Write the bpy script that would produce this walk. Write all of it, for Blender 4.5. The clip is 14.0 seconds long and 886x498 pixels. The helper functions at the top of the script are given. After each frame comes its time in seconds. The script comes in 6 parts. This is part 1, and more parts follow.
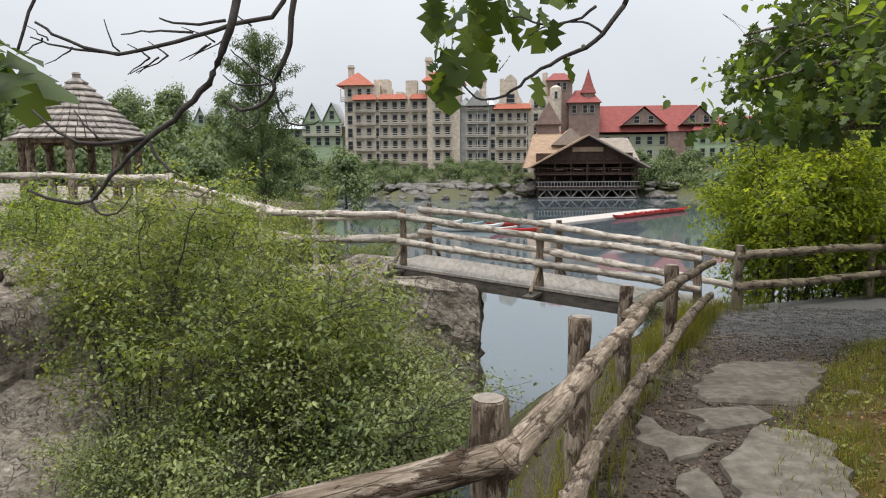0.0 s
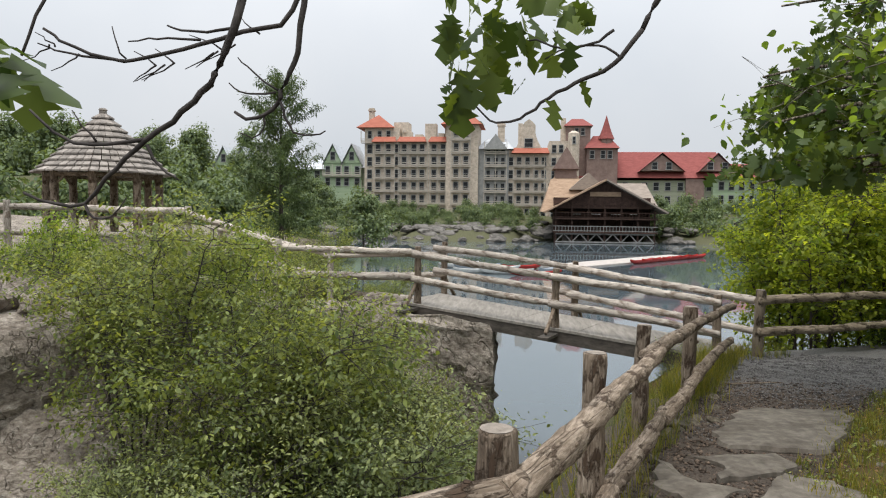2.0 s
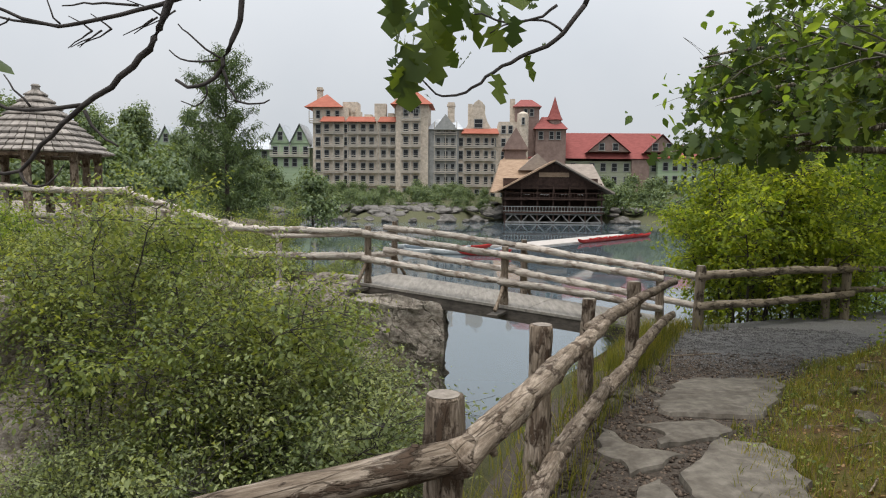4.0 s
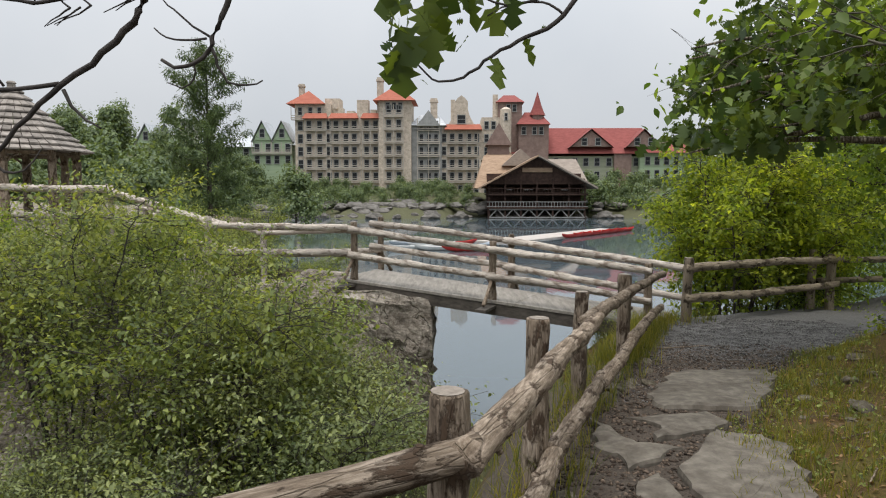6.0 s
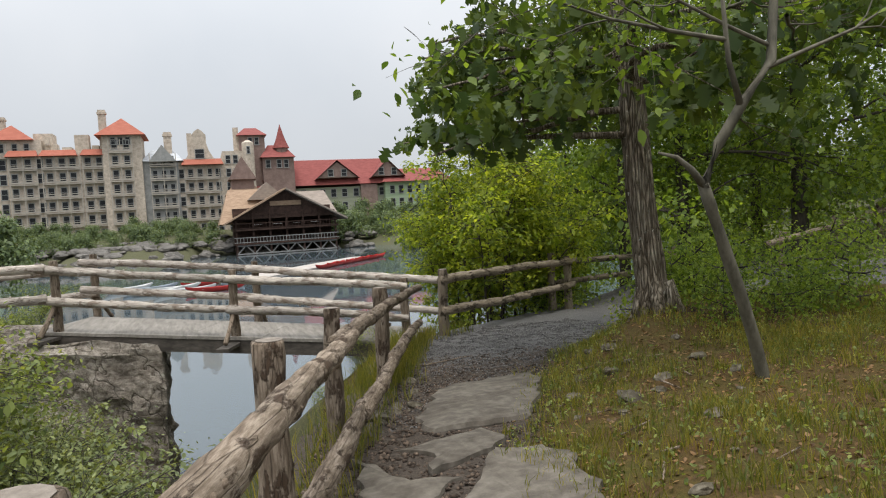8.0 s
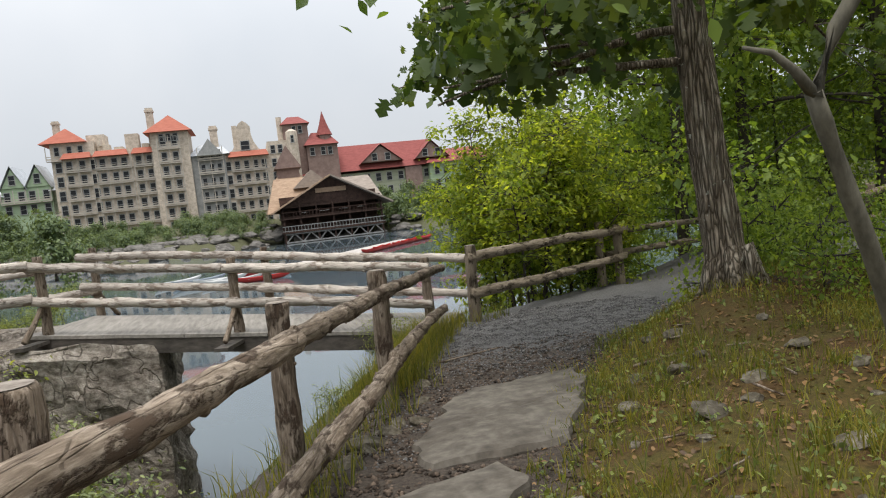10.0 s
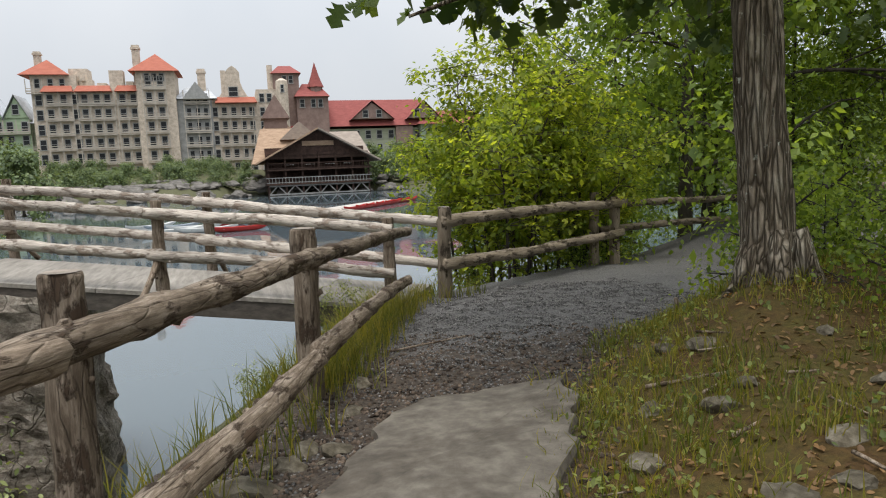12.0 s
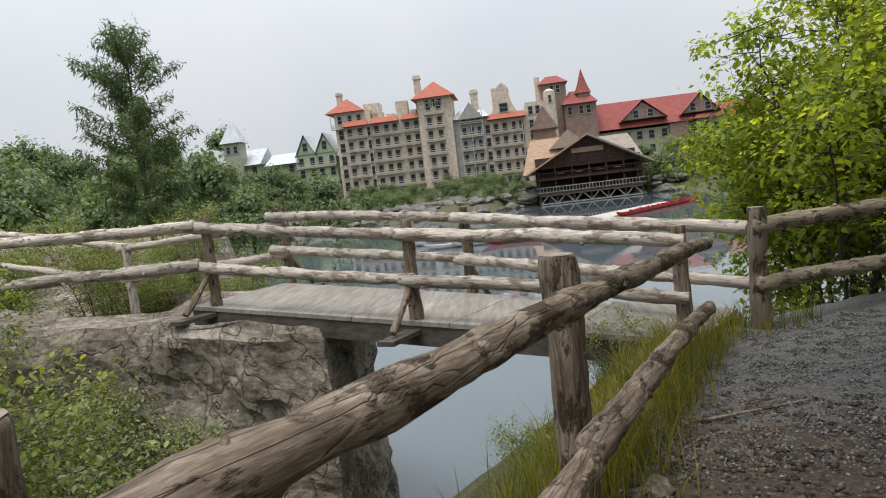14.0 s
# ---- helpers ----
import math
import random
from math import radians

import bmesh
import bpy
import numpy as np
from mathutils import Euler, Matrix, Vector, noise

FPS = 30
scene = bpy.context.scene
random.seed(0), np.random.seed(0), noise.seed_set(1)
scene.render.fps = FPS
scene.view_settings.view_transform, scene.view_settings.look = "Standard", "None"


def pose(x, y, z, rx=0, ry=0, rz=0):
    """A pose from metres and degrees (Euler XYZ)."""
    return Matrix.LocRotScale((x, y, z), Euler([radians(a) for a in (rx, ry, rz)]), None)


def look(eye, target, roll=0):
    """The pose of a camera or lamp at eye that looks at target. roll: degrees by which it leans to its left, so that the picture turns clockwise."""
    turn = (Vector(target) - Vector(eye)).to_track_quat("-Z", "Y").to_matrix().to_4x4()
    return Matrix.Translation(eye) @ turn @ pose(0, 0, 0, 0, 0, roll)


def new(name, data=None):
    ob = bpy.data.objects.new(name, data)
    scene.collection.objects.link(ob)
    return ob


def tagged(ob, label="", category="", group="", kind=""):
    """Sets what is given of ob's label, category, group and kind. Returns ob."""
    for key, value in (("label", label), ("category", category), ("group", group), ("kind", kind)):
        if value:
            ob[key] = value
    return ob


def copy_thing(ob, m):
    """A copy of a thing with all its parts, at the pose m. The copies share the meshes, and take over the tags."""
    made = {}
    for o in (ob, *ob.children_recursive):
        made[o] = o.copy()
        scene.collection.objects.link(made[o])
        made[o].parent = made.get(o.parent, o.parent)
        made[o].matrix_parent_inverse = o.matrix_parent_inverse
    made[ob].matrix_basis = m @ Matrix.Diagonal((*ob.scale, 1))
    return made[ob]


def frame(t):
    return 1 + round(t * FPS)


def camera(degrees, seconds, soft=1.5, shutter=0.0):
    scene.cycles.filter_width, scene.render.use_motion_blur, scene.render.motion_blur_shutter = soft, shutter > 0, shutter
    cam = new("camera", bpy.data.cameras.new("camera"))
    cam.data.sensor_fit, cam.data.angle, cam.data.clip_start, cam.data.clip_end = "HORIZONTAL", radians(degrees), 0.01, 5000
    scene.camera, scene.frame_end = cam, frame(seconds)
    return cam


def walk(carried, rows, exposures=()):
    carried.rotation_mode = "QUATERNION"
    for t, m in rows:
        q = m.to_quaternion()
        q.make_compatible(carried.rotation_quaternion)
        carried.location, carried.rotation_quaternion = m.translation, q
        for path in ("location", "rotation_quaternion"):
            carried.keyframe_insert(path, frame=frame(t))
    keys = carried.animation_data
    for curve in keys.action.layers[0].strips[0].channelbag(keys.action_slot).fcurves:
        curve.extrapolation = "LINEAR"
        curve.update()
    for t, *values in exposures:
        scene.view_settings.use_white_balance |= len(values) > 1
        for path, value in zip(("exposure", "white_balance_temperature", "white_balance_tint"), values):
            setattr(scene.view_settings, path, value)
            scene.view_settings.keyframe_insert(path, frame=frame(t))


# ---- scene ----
cam = camera(66.2, 14.0, soft=1.1)
PATH = [
    (0, (0.431, 0.589, 2.279), (0.247, 2.568, 2.054), -0.4),
    (0.5, (0.424, 0.658, 2.258), (0.268, 2.64, 2.034), 0.5),
    (1, (0.42, 0.677, 2.251), (0.256, 2.663, 2.081), 0.3),
    (1.5, (0.419, 0.698, 2.246), (0.253, 2.684, 2.071), 0.3),
    (2, (0.448, 0.676, 2.198), (0.215, 2.66, 2.096), 0.7),
    (2.5, (0.463, 0.665, 2.165), (0.221, 2.648, 2.083), 1.4),
    (3, (0.471, 0.639, 2.16), (0.232, 2.62, 2.025), 0.4),
    (3.5, (0.478, 0.606, 2.166), (0.354, 2.597, 2.016), 0.2),
    (3.7, (0.473, 0.628, 2.164), (0.384, 2.62, 2.007), 0.5),
    (5.8, (0.419, 0.674, 2.166), (0.332, 2.667, 2.022), 0.7),
    (6, (0.402, 0.743, 2.135), (0.361, 2.736, 1.968), -0.0),
    (6.5, (0.418, 0.894, 2.068), (0.566, 2.872, 1.812), -1.9),
    (6.9, (0.43, 1.17, 1.96), (1.003, 3.086, 1.972), -3.3),
    (7, (0.421, 1.226, 1.913), (1.092, 3.11, 1.884), -4.5),
    (7.2, (0.428, 1.321, 1.935), (1.096, 3.204, 1.838), -3.9),
    (9.3, (1.273, 2.565, 1.736), (1.938, 4.45, 1.659), -2.8),
    (9.5, (1.341, 2.696, 1.752), (1.996, 4.586, 1.747), -3.2),
    (10, (1.481, 3.117, 1.675), (2.0, 5.043, 1.536), -6.5),
    (10.5, (1.669, 3.506, 1.605), (2.177, 5.423, 1.353), -1.0),
    (11, (1.822, 3.864, 1.585), (2.383, 5.767, 1.337), -0.8),
    (11.5, (1.972, 4.194, 1.521), (2.575, 6.09, 1.323), -1.7),
    (12, (2.086, 4.576, 1.515), (2.637, 6.483, 1.268), -2.3),
    (12.5, (2.107, 4.942, 1.51), (2.557, 6.878, 1.294), -6.9),
    (13, (2.179, 5.319, 1.481), (2.484, 7.294, 1.418), -5.9),
    (13.5, (2.177, 5.703, 1.456), (2.149, 7.701, 1.37), -3.6),
    (14, (2.283, 6.083, 1.458), (2.053, 8.063, 1.296), -6.8),
]
walk(cam, [(t, look(eye, target, roll)) for t, eye, target, roll in PATH], [(0, 0.0), (2, -0.07), (3.5, -0.15), (6.5, -0.2), (9.5, -0.05), (11, -0.05), (13, -0.03), (14, -0.12)])

# ---- world, sun and exposure ----
world = bpy.data.worlds.new("world")
scene.world = world
world.use_nodes = True
wn, wl = world.node_tree.nodes, world.node_tree.links
sky = wn.new("ShaderNodeTexSky")
sky.sky_type = "NISHITA"
sky.sun_disc = False
sky.sun_elevation, sky.sun_rotation = radians(75), radians(207)
sky.dust_density = 4.0
sky_bg = wn["Background"]
sky_bg.inputs[1].default_value = 0.1
cloud_mix = wn.new("ShaderNodeMix")
cloud_mix.data_type = "RGBA"
cloud_mix.inputs[0].default_value = 0.93
cloud = wn.new("ShaderNodeTexNoise")
cloud.inputs["Scale"].default_value = 2.2
cloud.inputs["Detail"].default_value = 5
cloud_ramp = wn.new("ShaderNodeValToRGB")
cloud_ramp.color_ramp.elements[0].position, cloud_ramp.color_ramp.elements[1].position = 0.3, 0.72
cloud_ramp.color_ramp.elements[0].color = (6.7, 7.1, 7.6, 1)
cloud_ramp.color_ramp.elements[1].color = (8.0, 8.2, 8.5, 1)
wl.new(cloud.outputs["Fac"], cloud_ramp.inputs[0])
wl.new(sky.outputs[0], cloud_mix.inputs[6])
wl.new(cloud_ramp.outputs[0], cloud_mix.inputs[7])
sky_tc = wn.new("ShaderNodeTexCoord")
sky_sep = wn.new("ShaderNodeSeparateXYZ")
sky_pow = wn.new("ShaderNodeMath")
sky_pow.operation = "POWER"
sky_pow.use_clamp = True
sky_pow.inputs[1].default_value = 1.7
sky_gain = wn.new("ShaderNodeMath")
sky_gain.operation = "MULTIPLY_ADD"
sky_gain.inputs[1].default_value, sky_gain.inputs[2].default_value = 2.3, 1.0
sky_scale = wn.new("ShaderNodeVectorMath")
sky_scale.operation = "SCALE"
wl.new(sky_tc.outputs["Generated"], sky_sep.inputs[0])
wl.new(sky_sep.outputs["Z"], sky_pow.inputs[0])
wl.new(sky_pow.outputs[0], sky_gain.inputs[0])
wl.new(cloud_mix.outputs[2], sky_scale.inputs[0])
wl.new(sky_gain.outputs[0], sky_scale.inputs["Scale"])
wl.new(sky_scale.outputs[0], sky_bg.inputs[0])

sun = new("sun", bpy.data.lights.new("sun", "SUN"))
sun.data.energy, sun.data.angle, sun.data.color = 2.4, radians(25), (1.0, 0.96, 0.9)
sun.matrix_world = look((0, 0, 50), (6, 12, 0))

# ---- materials ----


def node_mat(name, rough=0.8, spec=0.3):
    m = bpy.data.materials.new(name)
    m.use_nodes = True
    b = m.node_tree.nodes["Principled BSDF"]
    b.inputs["Roughness"].default_value = rough
    b.inputs["Specular IOR Level"].default_value = spec
    return m, m.node_tree.nodes, m.node_tree.links, b


def ramp(n, stops):
    r = n.new("ShaderNodeValToRGB")
    e = r.color_ramp.elements
    while len(e) < len(stops):
        e.new(0.5)
    for el, (pos, col) in zip(e, stops):
        el.position, el.color = pos, (*col, 1)
    return r


def coords(n, l, scale=(1, 1, 1), kind="Object"):
    tc = n.new("ShaderNodeTexCoord")
    mp = n.new("ShaderNodeMapping")
    mp.inputs["Scale"].default_value = scale
    l.new(tc.outputs[kind], mp.inputs[0])
    return mp.outputs[0]


def noise_tex(n, l, vec, scale, detail=6, rough=0.6):
    t = n.new("ShaderNodeTexNoise")
    t.inputs["Scale"].default_value, t.inputs["Detail"].default_value, t.inputs["Roughness"].default_value = scale, detail, rough
    l.new(vec, t.inputs["Vector"])
    return t.outputs["Fac"]


def mixed(n, l, fac, a, b, mode="MIX"):
    m = n.new("ShaderNodeMix")
    m.data_type, m.blend_type = "RGBA", mode
    for sock, v in ((m.inputs[0], fac), (m.inputs[6], a), (m.inputs[7], b)):
        if isinstance(v, (int, float)):
            sock.default_value = v
        elif isinstance(v, tuple):
            sock.default_value = (*v, 1)
        else:
            l.new(v, sock)
    return m.outputs[2]


def bump(n, l, b, height, strength=0.5, dist=0.02):
    u = n.new("ShaderNodeBump")
    u.inputs["Strength"].default_value, u.inputs["Distance"].default_value = strength, dist
    l.new(height, u.inputs["Height"])
    l.new(u.outputs[0], b.inputs["Normal"])


def surface(name, stops, scale, stops2=None, scale2=1.0, fac2=0.5, stretch=(1, 1, 1), rough=0.85, bumps=0.5, dist=0.02, vary=0.0, spec=0.3):
    """Two scales of noise colour with relief; vary: spread of brightness from piece to piece."""
    m, n, l, b = node_mat(name, rough, spec)
    v = coords(n, l, stretch)
    f1 = noise_tex(n, l, v, scale, 8, 0.65)
    r1 = ramp(n, stops)
    l.new(f1, r1.inputs[0])
    col = r1.outputs[0]
    if stops2:
        f2 = noise_tex(n, l, v, scale2, 4)
        r2 = ramp(n, stops2)
        l.new(f2, r2.inputs[0])
        col = mixed(n, l, fac2, col, r2.outputs[0], "MULTIPLY")
    if vary:
        info = n.new("ShaderNodeObjectInfo")
        hs = n.new("ShaderNodeHueSaturation")
        mr = n.new("ShaderNodeMapRange")
        mr.inputs["To Min"].default_value, mr.inputs["To Max"].default_value = 1 - vary, 1 + vary
        l.new(info.outputs["Random"], mr.inputs[0])
        l.new(mr.outputs[0], hs.inputs["Value"])
        l.new(col, hs.inputs["Color"])
        col = hs.outputs[0]
    l.new(col, b.inputs["Base Color"])
    bump(n, l, b, f1, bumps, dist)
    return m


def leaf_mat(name, dark, light, glow=0.45):
    m, n, l, b = node_mat(name, 0.5, 0.35)
    g = n.new("ShaderNodeNewGeometry")
    r = ramp(n, ((0.0, dark), (0.55, tuple((p + q) / 2 for p, q in zip(dark, light))), (1.0, light)))
    l.new(g.outputs["Random Per Island"], r.inputs[0])
    v = coords(n, l)
    big = noise_tex(n, l, v, 0.9, 2)
    r2 = ramp(n, ((0.3, (0.62, 0.7, 0.7)), (0.7, (1.15, 1.1, 0.95))))
    l.new(big, r2.inputs[0])
    col = mixed(n, l, 1.0, r.outputs[0], r2.outputs[0], "MULTIPLY")
    l.new(col, b.inputs["Base Color"])
    tr = n.new("ShaderNodeBsdfTranslucent")
    l.new(mixed(n, l, 1.0, col, (1.35, 1.25, 0.5), "MULTIPLY"), tr.inputs[0])
    mx = n.new("ShaderNodeMixShader")
    mx.inputs[0].default_value = glow
    l.new(b.outputs[0], mx.inputs[1])
    l.new(tr.outputs[0], mx.inputs[2])
    l.new(mx.outputs[0], n["Material Output"].inputs[0])
    return m


def log_mat(name, stops, bark):
    """Peeled weathered log: grain and long cracks along the local z axis, patches of bark left on."""
    m, n, l, b = node_mat(name, 0.85, 0.2)
    g = noise_tex(n, l, coords(n, l, (1, 1, 0.09)), 62, 8, 0.75)
    w = noise_tex(n, l, coords(n, l, (1, 1, 0.3)), 9, 6, 0.65)
    mixf = n.new("ShaderNodeMath")
    mixf.operation = "MULTIPLY_ADD"
    mixf.inputs[1].default_value = 0.55
    half = n.new("ShaderNodeMath")
    half.operation = "MULTIPLY"
    half.inputs[1].default_value = 0.45
    l.new(w, half.inputs[0])
    l.new(g, mixf.inputs[0])
    l.new(half.outputs[0], mixf.inputs[2])
    r = ramp(n, stops)
    l.new(mixf.outputs[0], r.inputs[0])
    p = noise_tex(n, l, coords(n, l, (1, 1, 0.4)), 6.5, 7, 0.7)
    pr = ramp(n, ((0.52, (0, 0, 0)), (0.57, (1, 1, 1))))
    l.new(p, pr.inputs[0])
    wob = n.new("ShaderNodeTexNoise")
    wob.inputs["Scale"].default_value = 6
    cv = coords(n, l, (1, 1, 0.11))
    l.new(cv, wob.inputs["Vector"])
    ad = n.new("ShaderNodeVectorMath")
    ad.operation = "MULTIPLY_ADD"
    ad.inputs[1].default_value = (0.12, 0.12, 0.12)
    l.new(wob.outputs["Color"], ad.inputs[0])
    l.new(cv, ad.inputs[2])
    vor = n.new("ShaderNodeTexVoronoi")
    vor.feature, vor.inputs["Scale"].default_value = "DISTANCE_TO_EDGE", 17
    l.new(ad.outputs[0], vor.inputs["Vector"])
    crack = ramp(n, ((0.0, (0.2, 0.17, 0.15)), (0.035, (1, 1, 1))))
    l.new(vor.outputs["Distance"], crack.inputs[0])
    info = n.new("ShaderNodeObjectInfo")
    mr = n.new("ShaderNodeMapRange")
    mr.inputs["To Min"].default_value, mr.inputs["To Max"].default_value = 0.8, 1.2
    l.new(info.outputs["Random"], mr.inputs[0])
    col = mixed(n, l, pr.outputs[0], r.outputs[0], bark)
    col = mixed(n, l, 0.28, col, crack.outputs[0], "MULTIPLY")
    hs = n.new("ShaderNodeHueSaturation")
    l.new(mr.outputs[0], hs.inputs["Value"])
    l.new(col, hs.inputs["Color"])
    l.new(hs.outputs[0], b.inputs["Base Color"])
    add = n.new("ShaderNodeMath")
    l.new(mixf.outputs[0], add.inputs[0])
    add2 = n.new("ShaderNodeMath")
    add2.operation = "MULTIPLY_ADD"
    add2.inputs[1].default_value = 0.5
    l.new(crack.outputs[0], add2.inputs[0])
    l.new(pr.outputs[0], add2.inputs[2])
    l.new(add2.outputs[0], add.inputs[1])
    bump(n, l, b, add.outputs[0], 1.0, 0.012)
    return m


def bark_material():
    """Furrowed oak bark: tall plates with dark gaps and pale lichen spots."""
    m, n, l, b = node_mat("bark", 0.95, 0.15)
    v = coords(n, l, (1, 1, 0.09))
    wob = n.new("ShaderNodeTexNoise")
    wob.inputs["Scale"].default_value = 9
    l.new(v, wob.inputs["Vector"])
    ad = n.new("ShaderNodeVectorMath")
    ad.operation = "MULTIPLY_ADD"
    ad.inputs[1].default_value = (0.09, 0.09, 0.09)
    l.new(wob.outputs["Color"], ad.inputs[0])
    l.new(v, ad.inputs[2])
    vor = n.new("ShaderNodeTexVoronoi")
    vor.feature, vor.inputs["Scale"].default_value = "DISTANCE_TO_EDGE", 30
    l.new(ad.outputs[0], vor.inputs["Vector"])
    furrow = ramp(n, ((0.0, (0.38, 0.36, 0.33)), (0.14, (0.85, 0.85, 0.85)), (0.4, (1.15, 1.15, 1.15))))
    l.new(vor.outputs["Distance"], furrow.inputs[0])
    f2 = noise_tex(n, l, coords(n, l, (1, 1, 0.35)), 7.0, 9, 0.7)
    tone = ramp(n, ((0.3, (0.10, 0.08, 0.058)), (0.5, (0.24, 0.2, 0.15)), (0.68, (0.44, 0.4, 0.32))))
    l.new(f2, tone.inputs[0])
    sp = noise_tex(n, l, coords(n, l), 13, 3)
    spot = ramp(n, ((0.66, (0, 0, 0)), (0.72, (1, 1, 1))))
    l.new(sp, spot.inputs[0])
    col = mixed(n, l, 1.0, tone.outputs[0], furrow.outputs[0], "MULTIPLY")
    l.new(mixed(n, l, spot.outputs[0], col, (0.42, 0.43, 0.36)), b.inputs["Base Color"])
    bump(n, l, b, furrow.outputs[0], 1.0, 0.05)
    return m


def rock_material():
    """Grey-brown pebbly rock with strata, dark cracks and pale weathered faces."""
    m, n, l, b = node_mat("rock", 0.92, 0.2)
    v = coords(n, l, (1, 1, 1.5))
    f1, f2 = noise_tex(n, l, v, 9, 10, 0.78), noise_tex(n, l, v, 0.9, 6, 0.7)
    r1 = ramp(n, ((0.33, (0.10, 0.085, 0.07)), (0.5, (0.3, 0.27, 0.235)), (0.68, (0.56, 0.53, 0.48))))
    l.new(f1, r1.inputs[0])
    r2 = ramp(n, ((0.36, (0.48, 0.42, 0.37)), (0.62, (1.15, 1.11, 1.05))))
    l.new(f2, r2.inputs[0])
    vor = n.new("ShaderNodeTexVoronoi")
    vor.feature, vor.inputs["Scale"].default_value = "DISTANCE_TO_EDGE", 1.5
    warp = n.new("ShaderNodeVectorMath")
    warp.operation = "ADD"
    wv = coords(n, l, (1.2, 1.2, 0.9))
    wn2 = n.new("ShaderNodeTexNoise")
    wn2.inputs["Scale"].default_value = 3.0
    l.new(wv, wn2.inputs["Vector"])
    l.new(wv, warp.inputs[0])
    l.new(wn2.outputs["Color"], warp.inputs[1])
    l.new(warp.outputs[0], vor.inputs["Vector"])
    crack = ramp(n, ((0.0, (0.28, 0.25, 0.22)), (0.035, (1, 1, 1))))
    l.new(vor.outputs["Distance"], crack.inputs[0])
    col = mixed(n, l, 0.85, r1.outputs[0], r2.outputs[0], "MULTIPLY")
    l.new(mixed(n, l, 0.45, col, crack.outputs[0], "MULTIPLY"), b.inputs["Base Color"])
    add = n.new("ShaderNodeMath")
    add.operation = "MULTIPLY_ADD"
    add.inputs[1].default_value = 0.7
    l.new(crack.outputs[0], add.inputs[0])
    l.new(f1, add.inputs[2])
    bump(n, l, b, add.outputs[0], 1.0, 0.07)
    return m


M = {}
M["log"] = log_mat("weathered_log", ((0.34, (0.05, 0.035, 0.024)), (0.48, (0.18, 0.138, 0.1)), (0.62, (0.4, 0.33, 0.258))), (0.075, 0.05, 0.033))
M["log_pale"] = log_mat("pale_log", ((0.34, (0.17, 0.14, 0.115)), (0.48, (0.4, 0.35, 0.3)), (0.62, (0.62, 0.56, 0.49))), (0.24, 0.19, 0.15))
M["log_dark"] = log_mat("dark_log", ((0.28, (0.07, 0.055, 0.038)), (0.45, (0.2, 0.16, 0.115)), (0.68, (0.36, 0.3, 0.225))), (0.075, 0.058, 0.04))
M["cut"] = surface("sawn_end", ((0.3, (0.15, 0.125, 0.1)), (0.7, (0.33, 0.285, 0.24))), 22, rough=0.9)
M["plank"] = surface("deck_plank", ((0.3, (0.15, 0.135, 0.115)), (0.7, (0.31, 0.285, 0.25))), 14, ((0.3, (0.7, 0.7, 0.7)), (0.7, (1, 1, 1))), 2.0, 0.7, (1, 0.12, 1), vary=0.15)
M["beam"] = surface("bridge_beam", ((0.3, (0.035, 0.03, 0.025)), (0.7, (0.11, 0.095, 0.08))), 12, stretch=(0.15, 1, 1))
M["bark"] = bark_material()
M["bark_dark"] = surface("bark_dark", ((0.3, (0.02, 0.017, 0.014)), (0.7, (0.085, 0.07, 0.055))), 14, stretch=(1, 1, 0.25), bumps=0.8)
M["bark_grey"] = surface("bark_grey", ((0.3, (0.045, 0.042, 0.03)), (0.7, (0.17, 0.155, 0.115))), 9, stretch=(1, 1, 0.4), bumps=0.5)
M["leaf"] = leaf_mat("leaf", (0.1, 0.165, 0.032), (0.33, 0.43, 0.085), 0.62)
M["leaf_oak"] = leaf_mat("leaf_oak", (0.038, 0.07, 0.018), (0.14, 0.19, 0.042), 0.45)
M["leaf_bush"] = leaf_mat("leaf_bush", (0.09, 0.125, 0.045), (0.34, 0.385, 0.125), 0.5)
M["leaf_yellow"] = leaf_mat("leaf_yellow", (0.13, 0.2, 0.03), (0.45, 0.51, 0.085), 0.7)
M["leaf_shrub"] = leaf_mat("leaf_shrub", (0.11, 0.14, 0.06), (0.34, 0.38, 0.17), 0.4)
M["leaf_dark"] = leaf_mat("leaf_dark", (0.075, 0.13, 0.03), (0.26, 0.36, 0.075), 0.6)
M["leaf_pine"] = leaf_mat("leaf_pine", (0.05, 0.085, 0.035), (0.13, 0.18, 0.07), 0.3)
M["leaf_far"] = leaf_mat("leaf_far", (0.10, 0.14, 0.08), (0.20, 0.26, 0.12), 0.35)
M["grass"] = leaf_mat("grass", (0.085, 0.12, 0.02), (0.33, 0.28, 0.065), 0.5)
M["litter"] = leaf_mat("litter", (0.08, 0.04, 0.018), (0.31, 0.18, 0.08), 0.2)
M["twig"] = surface("twig", ((0.3, (0.02, 0.017, 0.015)), (0.7, (0.07, 0.06, 0.055))), 20)
M["rock"] = rock_material()
M["slab"] = surface("slab", ((0.3, (0.075, 0.066, 0.055)), (0.5, (0.12, 0.106, 0.088)), (0.72, (0.18, 0.162, 0.138))), 9, ((0.36, (0.66, 0.62, 0.57)), (0.58, (1.02, 1.0, 0.96))), 2.2, 0.85, bumps=0.6, dist=0.012, vary=0.1)
M["bank_stone"] = surface("bank_stone", ((0.3, (0.06, 0.05, 0.037)), (0.5, (0.13, 0.115, 0.088)), (0.72, (0.24, 0.22, 0.18))), 11, ((0.36, (0.55, 0.5, 0.4)), (0.62, (1.0, 0.98, 0.93))), 2.5, 0.8, bumps=0.8, dist=0.02, vary=0.25)
